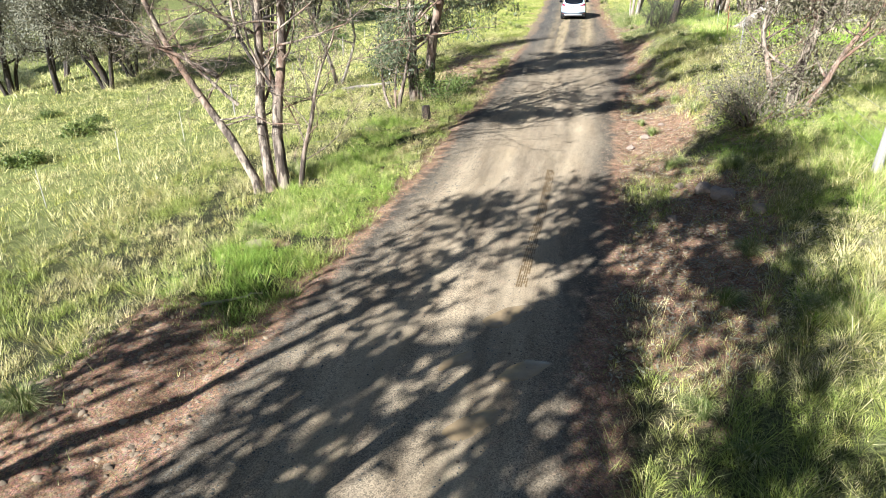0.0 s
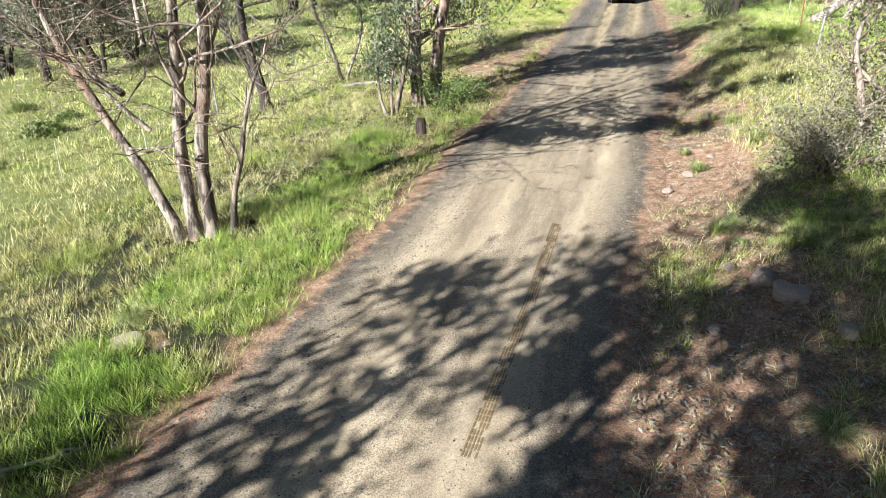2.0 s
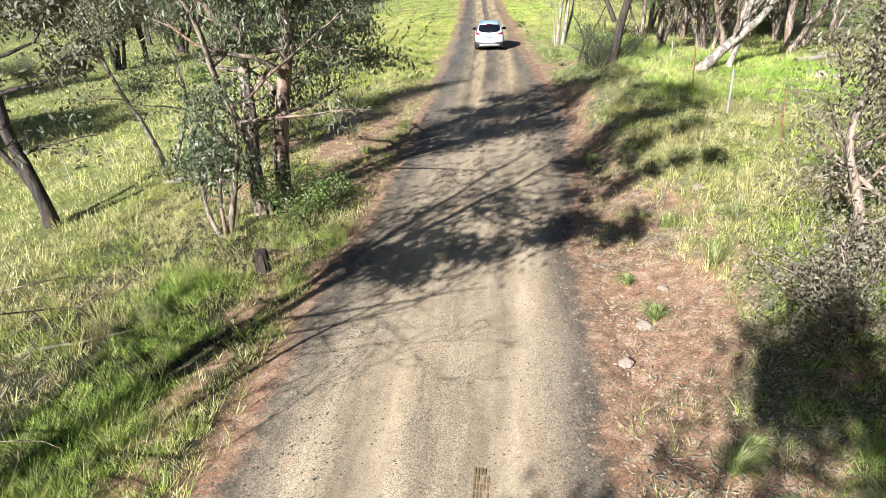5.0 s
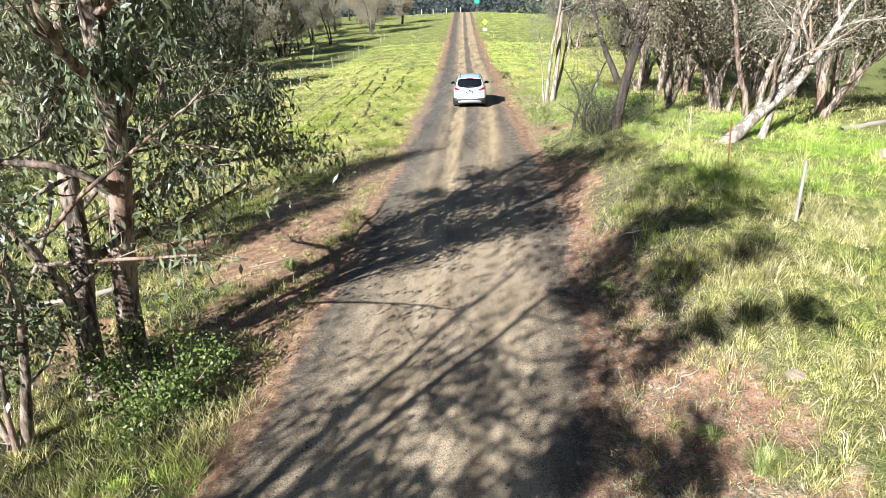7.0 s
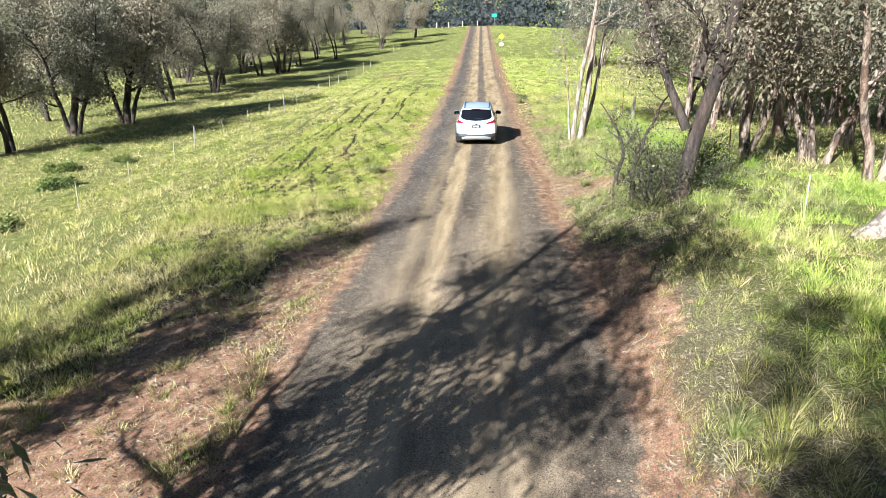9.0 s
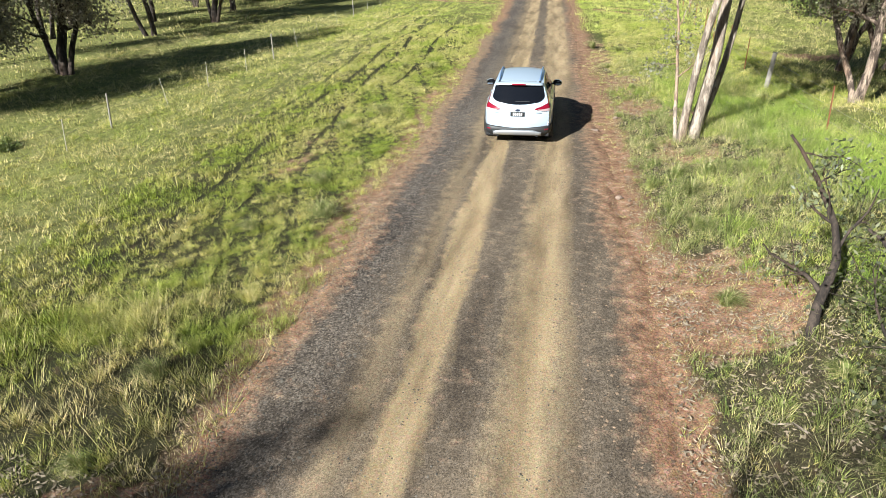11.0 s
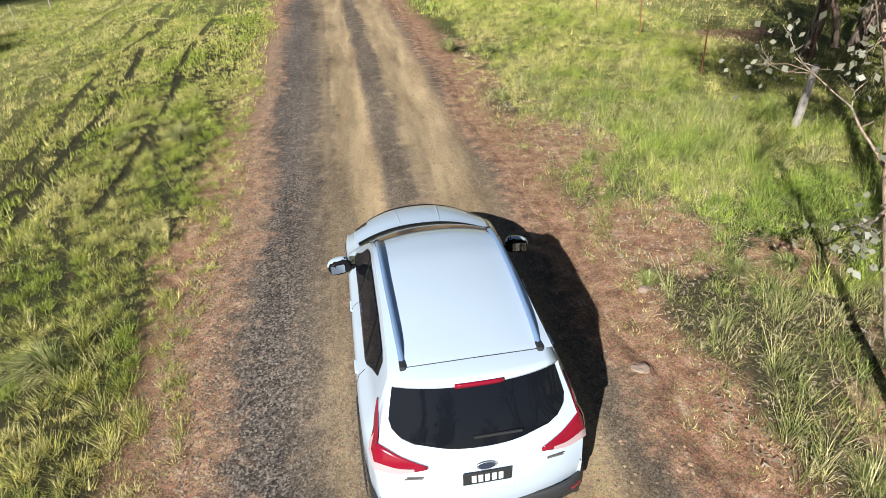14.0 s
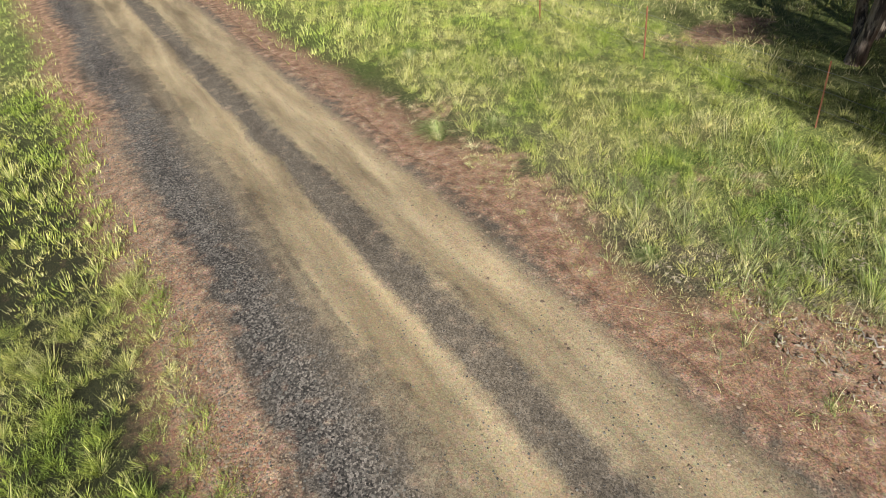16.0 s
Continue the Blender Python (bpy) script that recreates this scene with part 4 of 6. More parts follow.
GLOSS_TRIM.node_tree.nodes["Principled BSDF"].inputs["Specular IOR Level"].default_value = 0.06
MIRROR = plain("mirror_glass", (0.35, 0.38, 0.42), 0.05, 1.0)
BADGE_BLUE = plain("badge_blue", (0.03, 0.04, 0.07), 0.25, 0.2, 0, 30, 1.0)

# along the middle from the tail to the nose: y, height in the middle, half width at the edge, height at the edge
SKIN = np.array(((0.03, 0.44, 0.78, 0.44), (0.0, 0.60, 0.775, 0.60), (0.0, 0.78, 0.78, 0.77), (0.03, 0.93, 0.785, 0.92), (0.09, 1.07, 0.755, 1.06), (0.19, 1.27, 0.705, 1.24),
                 (0.30, 1.46, 0.65, 1.41), (0.36, 1.535, 0.635, 1.485), (0.50, 1.58, 0.62, 1.53), (1.1, 1.632, 0.605, 1.578), (1.7, 1.642, 0.605, 1.588), (2.05, 1.618, 0.605, 1.564),
                 (2.38, 1.562, 0.605, 1.505), (2.75, 1.42, 0.645, 1.35), (3.05, 1.26, 0.695, 1.185), (3.30, 1.118, 0.745, 1.035), (3.45, 1.078, 0.765, 0.995), (3.75, 1.05, 0.785, 0.965),
                 (4.05, 0.99, 0.77, 0.905), (4.26, 0.90, 0.73, 0.82), (4.40, 0.76, 0.68, 0.70), (4.45, 0.56, 0.64, 0.54), (4.43, 0.34, 0.62, 0.34)))


def catmull(rows, per):
    """A smooth curve through the rows."""
    p = np.vstack([2 * rows[0] - rows[1], rows, 2 * rows[-1] - rows[-2]])
    out = []
    for i in range(1, len(p) - 2):
        for t in np.arange(per) / per:
            a, b, c, d = p[i - 1], p[i], p[i + 1], p[i + 2]
            out.append(0.5 * (2 * b + (c - a) * t + (2 * a - 5 * b + 4 * c - d) * t * t + (3 * b - a - 3 * c + d) * t ** 3))
    out.append(p[-2])
    return np.array(out)


ROWS = catmull(SKIN, 6)


def car_width(y):
    return np.interp(y, (0.0, 0.06, 0.2, 0.5, 0.9, 3.6, 4.1, 4.36, 4.52), (0.785, 0.81, 0.85, 0.875, 0.89, 0.895, 0.875, 0.81, 0.66))


def skin_point(row, b, lift=0.0):
    """A point of the top skin: row of ROWS, b from -1 at the left edge to 1 at the right."""
    y, zc, we, ze = row
    tail = 0.15 * np.clip((0.6 - y) / 0.4, 0, 1)
    nose = np.interp(y, (2.1, 2.45, 3.3, 3.6, 4.4), (0.0, 0.06, 0.17, 0.19, 0.33))
    return np.array((b * (we + lift * abs(b) * 0.4), y + (tail - nose) * abs(b) ** 2.4, zc + (ze - zc) * abs(b) ** 2.2))


def side_line(row):
    """The right side below one row's edge, top to bottom, as (x, y, z)."""
    e = skin_point(row, 1.0)
    w = float(car_width(row[0]))
    y, belt = e[1], min(1.03 + 0.035 * np.clip((1.6 - row[0]) / 1.2, 0, 1), e[2] - 0.03)
    pts = [e]
    for f in (0.06, 0.35, 0.68, 1.0):
        x = e[0] + (max(w - 0.095, e[0] + 0.005) - e[0]) * (f ** 0.9)
        pts.append(np.array((x, y, e[2] + (belt - e[2]) * f)))
    for x, z in ((w - 0.035, 0.985), (w - 0.006, 0.90), (w, 0.80), (w + 0.004, 0.62), (w - 0.006, 0.44), (w - 0.03, 0.33), (w - 0.07, 0.25)):
        pts.append(np.array((x, y, min(z, belt - 0.03) if z > 0.5 else z)))
    return np.array(pts)


def grid_part(name, pts, mat, parent, label="", lift=0.0, flip=False, keep=None):
    """A surface from a rows x columns array of points, lifted along its normals."""
    pts = np.asarray(pts, float)
    a, b = pts.shape[:2]
    if lift:
        n = np.cross(np.gradient(pts, axis=0), np.gradient(pts, axis=1))
        n /= np.linalg.norm(n, axis=2, keepdims=True) + 1e-9
        pts = pts + n * (-lift if flip else lift)
    i = np.arange(a * b).reshape(a, b)
    f = np.stack([i[:-1, :-1], i[:-1, 1:], i[1:, 1:], i[1:, :-1]], -1)
    f = f[keep].reshape(-1, 4) if keep is not None else f.reshape(-1, 4)
    if flip:
        f = f[:, ::-1]
    ob = mesh_object(name, pts, f, mat, True)
    ob.parent = parent
    return tagged(ob, label)


def solid(ob, thick):
    mod = ob.modifiers.new("thickness", "SOLIDIFY")
    mod.thickness, mod.offset = thick, -1
    return ob


WHEELS = ((0.92, 0.345), (3.61, 0.345))


def build_car(m):
    car = thing("car", m, "white sport utility car with tinted windows parked on the gravel road", "car")
    # body: top skin and both sides, with the wheel arches cut out
    verts, faces = [], []
    for s in (1, -1):
        side = np.array([side_line(r) for r in ROWS]) * (s, 1, 1)
        a, b = side.shape[:2]
        i = np.arange(a * b).reshape(a, b) + sum(len(v) for v in verts)
        f = np.stack([i[:-1, :-1], i[:-1, 1:], i[1:, 1:], i[1:, :-1]], -1)
        mid = (side[:-1, :-1] + side[1:, 1:]) / 2
        keep = np.ones(mid.shape[:2], bool)
        for wy, wz in WHEELS:
            keep &= np.hypot(mid[..., 1] - wy, mid[..., 2] - wz) > 0.375
        f = f[keep]
        faces.append(f[:, ::-1] if s < 0 else f)
        verts.append(side.reshape(-1, 3))
    top = np.array([[skin_point(r, b) for b in np.linspace(-1, 1, 21)] for r in ROWS])
    i = np.arange(top.shape[0] * 21).reshape(-1, 21) + sum(len(v) for v in verts)
    faces.append(np.stack([i[:-1, :-1], i[:-1, 1:], i[1:, 1:], i[1:, :-1]], -1).reshape(-1, 4))
    verts.append(top.reshape(-1, 3))
    under(mesh_object("body", np.concatenate(verts), np.concatenate([f.reshape(-1, 4) for f in faces]), PAINT, True), car)
    # floor and inner darkness
    part("underbody", box(1.62, 4.2, 0.16, (0, 2.27, 0.30), 0.03), TRIM, car)
    part("wheel_well", box(1.66, 0.86, 0.5, (0, 0.92, 0.47), 0.05), TRIM, car)
    part("wheel_well", box(1.66, 0.86, 0.5, (0, 3.61, 0.47), 0.05), TRIM, car)
    z_of = ROWS[:36, 1]

    def tail_row(z):
        k = np.argmax(z_of > z) if z < z_of.max() else len(z_of) - 1
        f = (z - z_of[k - 1]) / (z_of[k] - z_of[k - 1])
        return ROWS[k - 1] * (1 - f) + ROWS[k] * f

    # glass
    zs = np.linspace(1.05, 1.525, 16)
    reach = np.interp(zs, (1.05, 1.07, 1.11, 1.17, 1.24, 1.5, 1.525), (0.42, 0.62, 0.78, 0.885, 0.93, 0.95, 0.95))
    rear = np.array([[skin_point(tail_row(z + 0.018 * abs(b) ** 2), b * k) for b in np.linspace(-1, 1, 15)] for z, k in zip(zs, reach)])
    grid_part("rear_window", rear, GLASS, car, "dark tinted rear window", 0.006, True)
    wiper = tail_row(1.12)
    part("rear_wiper", box(0.36, 0.016, 0.018, tuple(skin_point(wiper, 0.12) + (0.02, -0.012, 0.01)), 0.004), TRIM, car)
    front = [r for r in ROWS if 2.40 < r[0] < 3.31]
    grid_part("windscreen", [[skin_point(r, b) for b in np.linspace(-0.95, 0.95, 13)] for r in front], GLASS, car, "", 0.006, True)
    cowl = [r for r in ROWS if 3.2 < r[0] < 3.47]
    grid_part("cowl", [[skin_point(r, b) for b in np.linspace(-0.97, 0.97, 13)] for r in cowl], GLOSS_TRIM, car, "", 0.012, True)
    for s in (1, -1):
        lo = lambda y: np.interp(y, (0.62, 0.9, 1.15, 2.8, 3.1), (0.40, 0.68, 0.97, 0.97, 0.97))
        hi = lambda y: np.interp(y, (0.62, 0.75, 2.6, 3.1), (0.20, 0.12, 0.12, 0.6))

        def pane(y0, y1, name, mat, lift, inset):
            rows = [r for r in ROWS if y0 <= r[0] <= y1]
            pts = []
            for r in rows:
                line = side_line(r)[:5]
                f = np.array((0, 0.06, 0.35, 0.68, 1.0))
                pts.append([[np.interp(q, f, line[:, c]) * (s if c == 0 else 1) for c in range(3)] for q in np.linspace(hi(r[0]) + inset, max(lo(r[0]) - inset, hi(r[0]) + inset + 0.05), 6)])
            return grid_part(name, pts, mat, car, "", lift, s > 0)

        pane(0.62, 3.1, "window_trim", GLOSS_TRIM, 0.004, 0.0)
        pane(0.68, 1.12, "side_window", SIDE_GLASS, 0.008, 0.03)
        pane(1.18, 2.06, "side_window", SIDE_GLASS, 0.008, 0.03)
        pane(2.12, 3.02, "side_window", SIDE_GLASS, 0.008, 0.03)
        # roof rail on its feet
        y = np.linspace(0.50, 2.36, 24)
        z = np.interp(y, ROWS[:, 0], ROWS[:, 3]) + 0.058 - 0.055 * (np.abs(y - 1.43) / 0.93) ** 8
        rv, rf = [], []
        tube(rv, rf, np.stack([s * np.interp(y, (0.5, 1.4, 2.36), (0.515, 0.54, 0.555)), y, z], -1), np.full(24, 0.021), 8)
        under(mesh_object("roof_rail", np.concatenate(rv), np.concatenate(rf), RAIL, True), car, "silver roof rail with sky blue in its colour")
        for fy in (0.50, 2.32):
            part("rail_foot", box(0.045, 0.09, 0.05, (s * (0.515 if fy < 1 else 0.555), fy, float(np.interp(fy, ROWS[:, 0], ROWS[:, 3])) + 0.012), 0.012), TRIM, car)
        # tail light: a crescent from the tailgate round the corner and up the flank
        def flank(y, z):
            row = ROWS[np.argmin(np.abs(ROWS[:40, 0] + 0.15 * np.clip((0.6 - ROWS[:40, 0]) / 0.4, 0, 1) - y) + 9 * (ROWS[:40, 1] < 0.9))]
            line = side_line(row)[::-1]
            return np.array((s * np.interp(z, line[:, 2], line[:, 0]), y, z))
        tail_side = np.linspace(0.54, 1.0, 9)
        up = np.interp(tail_side, (0.54, 0.8, 1.0), (0.955, 1.02, 1.085))
        down = np.interp(tail_side, (0.54, 0.8, 1.0), (0.935, 0.895, 0.905))
        lens = [[skin_point(tail_row(z), s * b) for z in np.linspace(d, u, 7)] for b, u, d in zip(tail_side, up, down)]
        for k in np.linspace(0.12, 1, 10):
            top, low = np.array((0.24 + 0.26 * k, 1.05 + 0.22 * k ** 0.9)), np.array((0.245 + 0.255 * k, 0.93 + 0.325 * k ** 1.5))
            lens.append([flank(*(low + (top - low) * q)) for q in np.linspace(0, 1, 7)])
        lens = np.array(lens)
        light = grid_part("tail_light", lens, RED_LENS, car, "dark red crescent tail light with a clear lower strip", 0.010, s < 0)
        solid(light, 0.012)
        grid_part("clear_strip", lens[2:13, :3], CLEAR_LENS, light, "pale clear strip", 0.026, s < 0)
        # mirror
        bm = bmesh.new()
        bmesh.ops.create_uvsphere(bm, u_segments=20, v_segments=12, radius=1)
        for v in bm.verts:
            v.co = Vector((math.copysign(abs(v.co.x) ** 0.75, v.co.x) * 0.125, max(v.co.y, -0.45) * 0.115, math.copysign(abs(v.co.z) ** 0.8, v.co.z) * 0.082 * (1 - 0.18 * s * v.co.x)))
        bmesh.ops.transform(bm, matrix=pose(s * 0.965, 2.76, 1.06, 0, s * 6, -s * 8), verts=bm.verts)
        for f in bm.faces:
            f.smooth = True
        mirror = part("wing_mirror", bm, GLOSS_TRIM, car, "black wing mirror with a white cap")
        bm = bmesh.new()
        bmesh.ops.create_uvsphere(bm, u_segments=20, v_segments=10, radius=1)
        bmesh.ops.delete(bm, geom=[v for v in bm.verts if v.co.z < 0.1 or v.co.y < -0.35], context="VERTS")
        for v in bm.verts:
            v.co = Vector((math.copysign(abs(v.co.x) ** 0.75, v.co.x) * 0.13, v.co.y * 0.12, v.co.z ** 0.8 * 0.088))
        bmesh.ops.transform(bm, matrix=pose(s * 0.965, 2.76, 1.06, 0, s * 6, -s * 8), verts=bm.verts)
        part("mirror_cap", bm, PAINT, mirror, "white cap")
        part("mirror_glass", box(0.15, 0.01, 0.10, (s * 0.985, 2.703, 1.055), 0.004, pose(0, 0, 0, -6, 0, -s * 10)), MIRROR, mirror)
        part("mirror_arm", box(0.13, 0.06, 0.04, (s * 0.865, 2.77, 1.03), 0.015), GLOSS_TRIM, mirror)
        # handles, door gaps, sill
        for hy in (1.27, 2.18):
            part("door_handle", box(0.036, 0.16, 0.028, (s * 0.876, hy, 0.935), 0.013), PAINT, car)
        for gy in (1.15, 2.09, 3.06):
            row = ROWS[np.argmin(np.abs(ROWS[:, 0] - gy))]
            line = side_line(row)[4:11] * (s, 1, 1)
            gv, gf = [], []
            tube(gv, gf, line, np.full(len(line), 0.004), 4)
            under(mesh_object("door_gap", np.concatenate(gv), np.concatenate(gf), TRIM), car)
        part("sill_trim", box(0.05, 1.9, 0.13, (s * 0.87, 2.27, 0.30), 0.02), TRIM, car)
        # headlight, let into the corner of the nose
        rows = [r for r in ROWS if 3.86 < r[0] < 4.30]
        grid_part("headlight", [[skin_point(r, s * b) for b in np.linspace(0.80, 0.985, 5)] for r in rows], GLASS, car, "smoked headlight", 0.004, s > 0)
        # wheels
        for wy, wz in WHEELS:
            ring = [[(s * (0.895 + 0.012 * (q == 1)), wy + r * math.cos(a), wz + r * math.sin(a)) for q, r in ((0, 0.44), (1, 0.43), (1, 0.375), (0, 0.365))]
                    for a in np.linspace(-0.35, math.pi + 0.35, 25)]
            grid_part("wheel_arch", ring, TRIM, car, "", 0, s < 0)
            wheel = new("wheel")
            wheel.parent = car
            wheel.location = (s * 0.785, wy, wz)
            profile = ((-0.10, 0.23), (-0.112, 0.28), (-0.105, 0.325), (-0.07, 0.345), (0.07, 0.345), (0.105, 0.325), (0.112, 0.28), (0.10, 0.23))
            grid_part("tyre", [[(x, r * math.cos(a), r * math.sin(a)) for x, r in profile] for a in np.linspace(0, 2 * math.pi, 33)], RUBBER, wheel)
            bm = bmesh.new()
            bmesh.ops.create_cone(bm, cap_ends=True, segments=28, radius1=0.235, radius2=0.225, depth=0.02, matrix=pose(s * 0.045, 0, 0, 0, 90, 0))
            part("brake_disc", bm, TRIM, wheel)
            bm = bmesh.new()
            for k in range(5):
                arm = box(0.03, 0.065, 0.20, (0, 0, 0.125), 0.012)
                bmesh.ops.transform(arm, matrix=pose(s * 0.085, 0, 0, k * 72, 0, 0), verts=arm.verts)
                me = bpy.data.meshes.new("spoke")
                arm.to_mesh(me)
                arm.free()
                bm.from_mesh(me)
            bmesh.ops.create_cone(bm, cap_ends=True, segments=20, radius1=0.05, radius2=0.045, depth=0.04, matrix=pose(s * 0.088, 0, 0, 0, 90, 0))
            part("rim", bm, ALLOY, wheel, "five-spoke alloy rim")
            grid_part("rim_lip", [[(s * x, r * math.cos(a), r * math.sin(a)) for x, r in ((0.07, 0.215), (0.104, 0.222), (0.104, 0.236))] for a in np.linspace(0, 2 * math.pi, 29)], ALLOY, wheel)
    # roof spoiler with the high brake light
    spoiler = grid_part("spoiler", [[skin_point((y, zc, we, ze), b) for b in np.linspace(-1, 1, 15)] for y, zc, we, ze in
                                    ((0.228, 1.515, 0.60, 1.475), (0.236, 1.538, 0.612, 1.492), (0.30, 1.554, 0.62, 1.504), (0.38, 1.565, 0.62, 1.515), (0.44, 1.572, 0.62, 1.522), (0.50, 1.577, 0.62, 1.527))],
                        PAINT, car)
    solid(spoiler, 0.014)
    lamp = [[skin_point((y, zc, 0.61, zc - 0.04), b) + (0, -0.004, 0) for b in np.linspace(-0.29, 0.29, 9)] for y, zc in ((0.226, 1.512), (0.229, 1.531), (0.237, 1.5375))]
    solid(grid_part("brake_light", lamp, RED_LENS, car, "thin red high brake light", 0.002, True), 0.008)
    seam = np.array([skin_point((0.445, 1.573, 0.62, 1.523), b) for b in np.linspace(-0.86, 0.86, 17)]) + (0, 0, 0.001)
    gv, gf = [], []
    tube(gv, gf, seam, np.full(17, 0.0035), 4)
    under(mesh_object("roof_seam", np.concatenate(gv), np.concatenate(gf), TRIM), car)
    lip = [r for r in ROWS if 4.2 < r[0] < 4.42 and r[1] > 0.7]
    grid_part("grille", [[skin_point(r, b) for b in np.linspace(-0.82, 0.82, 15)] for r in lip], GLOSS_TRIM, car, "", 0.012, True)
    for s in (1, -1):
        crease = np.array([skin_point(r, s * (0.30 + 0.06 * (r[0] - 3.5))) for r in ROWS if 3.5 < r[0] < 4.26]) + (0, 0, 0.002)
        gv, gf = [], []
        tube(gv, gf, crease, np.full(len(crease), 0.005), 5)
        under(mesh_object("bonnet_crease", np.concatenate(gv), np.concatenate(gf), PAINT, True), car)
    # lower bumper
    plan = np.array(((-0.90, 0.56), (-0.895, 0.36), (-0.87, 0.19), (-0.80, 0.075), (-0.62, 0.005), (-0.3, -0.022), (0, -0.03)))
    plan = np.vstack([plan, plan[-2::-1] * (-1, 1)])
    plan = catmull(plan, 4)
    bumper = [[(x * k, y + d, z) for z, k, d in ((0.465 + 0.05 * min(1, abs(x) / 0.9) ** 2, 0.94, 0.08), (0.45 + 0.05 * min(1, abs(x) / 0.9) ** 2, 0.948, 0.06), (0.41, 0.95, 0.05), (0.37, 0.955, 0.06), (0.30, 0.93, 0.10), (0.26, 0.90, 0.16))] for x, y in plan]
    solid(grid_part("rear_bumper", bumper, TRIM, car, "black plastic lower bumper", 0, True), 0.02)
    middle = [p for p in plan if abs(p[0]) < 0.64]
    plate = [[(x, y - 0.012 + d, z - 0.05 * max(0, abs(x) - 0.42) / 0.14 * (z > 0.4)) for z, d in ((0.415, 0.052), (0.37, 0.04), (0.31, 0.05), (0.275, 0.10))] for x, y in middle]
    solid(grid_part("skid_plate", plate, SILVER, car, "silver skid plate", 0, True), 0.012)
    for s in (1, -1):
        part("reflector", box(0.11, 0.02, 0.036, (s * 0.735, 0.098, 0.43), 0.01, pose(0, 0, 0, 0, 0, s * 32)), RED_LENS, car)
        bm = bmesh.new()
        bmesh.ops.create_cone(bm, cap_ends=True, segments=14, radius1=0.03, radius2=0.03, depth=0.12, matrix=pose(s * 0.50, 0.12, 0.262, 90, 0, 0))
        part("exhaust_tip", bm, TRIM, car)
        part("badge_strip", box(0.13, 0.008, 0.010, (s * 0.53, 0.046, 0.865), 0, pose(0, 0, 0, 0, 0, s * 8)), WIRE, car)
    number = part("number_plate", box(0.36, 0.012, 0.115, (0, -0.006, 0.83), 0.004, None), TRIM, car, "black number plate with pale bars")
    for k in range(5):
        part("plate_bar", box(0.034, 0.006, 0.07, (-0.10 + 0.05 * k, -0.013, 0.83)), WHITE_PLATE, number)
    bm = bmesh.new()
    bmesh.ops.create_cone(bm, cap_ends=True, segments=24, radius1=1, radius2=0.92, depth=1)
    bmesh.ops.scale(bm, vec=(0.07, 0.028, 0.02), verts=bm.verts)
    bmesh.ops.transform(bm, matrix=pose(0, 0.018, 0.925, 78, 0, 0), verts=bm.verts)
    badge = part("badge", bm, BADGE_BLUE, car, "dark blue oval badge with a silver rim")
    edge = [pose(0, 0.018, 0.925, 78, 0, 0) @ Vector((0.072 * math.cos(a), 0.030 * math.sin(a), 0.009)) for a in np.linspace(0, 2 * math.pi, 29)]
    gv, gf = [], []
    tube(gv, gf, np.array(edge), np.full(29, 0.0035), 5)
    under(mesh_object("badge_rim", np.concatenate(gv), np.concatenate(gf), SILVER, True), badge, "silver rim")
    part("tail_handle", box(0.42, 0.02, 0.03, (0, 0.002, 0.70), 0.008), PAINT, car)
    return car


WHITE_PLATE = plain("plate_white", (0.75, 0.76, 0.78), 0.5)
CAR_X, CAR_TAIL = -0.39, 44.92
build_car(pose(CAR_X, CAR_TAIL, float(road_height(np.array(CAR_X), np.array(CAR_TAIL + 2.2), np.array(0.75))) + 0.005, 0, 0, 1.5) @ Matrix.Scale(1.02, 4))


# ---- grass ----
def blades(name, x, y, ox, oy, tall, wide, lean, mat, label, seed, arched=False):
    """One leaning blade each, or two arching faces, in an object of kind stuff."""
    r = np.random.RandomState(seed)
    n = len(x)
    z = land(x, y) - 0.02
    a = r.uniform(0, 6.283, n)
    b = np.arctan2(oy, ox) + r.normal(0, 0.7, n)
    base = np.stack([x, y, z], -1)
    side = np.stack([np.cos(a), np.sin(a), 0 * a], -1) * (wide * r.uniform(0.6, 1.3, n))[:, None]
    tip = base + np.stack([np.cos(b) * lean * tall, np.sin(b) * lean * tall, tall], -1)
    if arched:
        way = (tip - base) * (1, 1, 0)
        mid = base + way * 0.36 + np.stack([0 * x, 0 * x, tall * 0.66], -1)
        end = tip + way * 0.35 - np.stack([0 * x, 0 * x, tall * 0.15], -1)
        v = np.stack([base - side, base + side, mid + side * 0.8, mid - side * 0.8, end], 1).reshape(-1, 3)
        k = np.arange(n)[:, None] * 5
        return tagged(mesh_object(name, v, np.concatenate([k + (0, 1, 2), k + (0, 2, 3), k + (3, 2, 4)]), mat), label, "grass", kind="stuff")
    v = np.stack([base - side, base + side, tip], 1).reshape(-1, 3)
    return tagged(mesh_object(name, v, np.arange(n * 3).reshape(n, 3), mat), label, "grass", kind="stuff")


def grows(x, y, r, fringe=0.55):
    """Where grass stands: off the road, thinner on bare soil."""
    u = x - road_x(y)
    side = np.where(u < 0, -u - edge_left(y), u - edge_right(y))
    start = 0.12 + np.where(u < 0, 0.2, 0.42) * smooth((y - 33) / 6) * (y < 110)
    fringe = np.where((u < 0) & (y > 33), fringe * 0.55, fringe)
    keep = (side > 0.12) & (r.uniform(0, 1, len(x)) < np.clip((side - start) / fringe, 0.03, 1))
    return keep & (r.uniform(0, 1, len(x)) > np.clip(1.8 * bare(x, y) - 0.45, 0, 0.97))


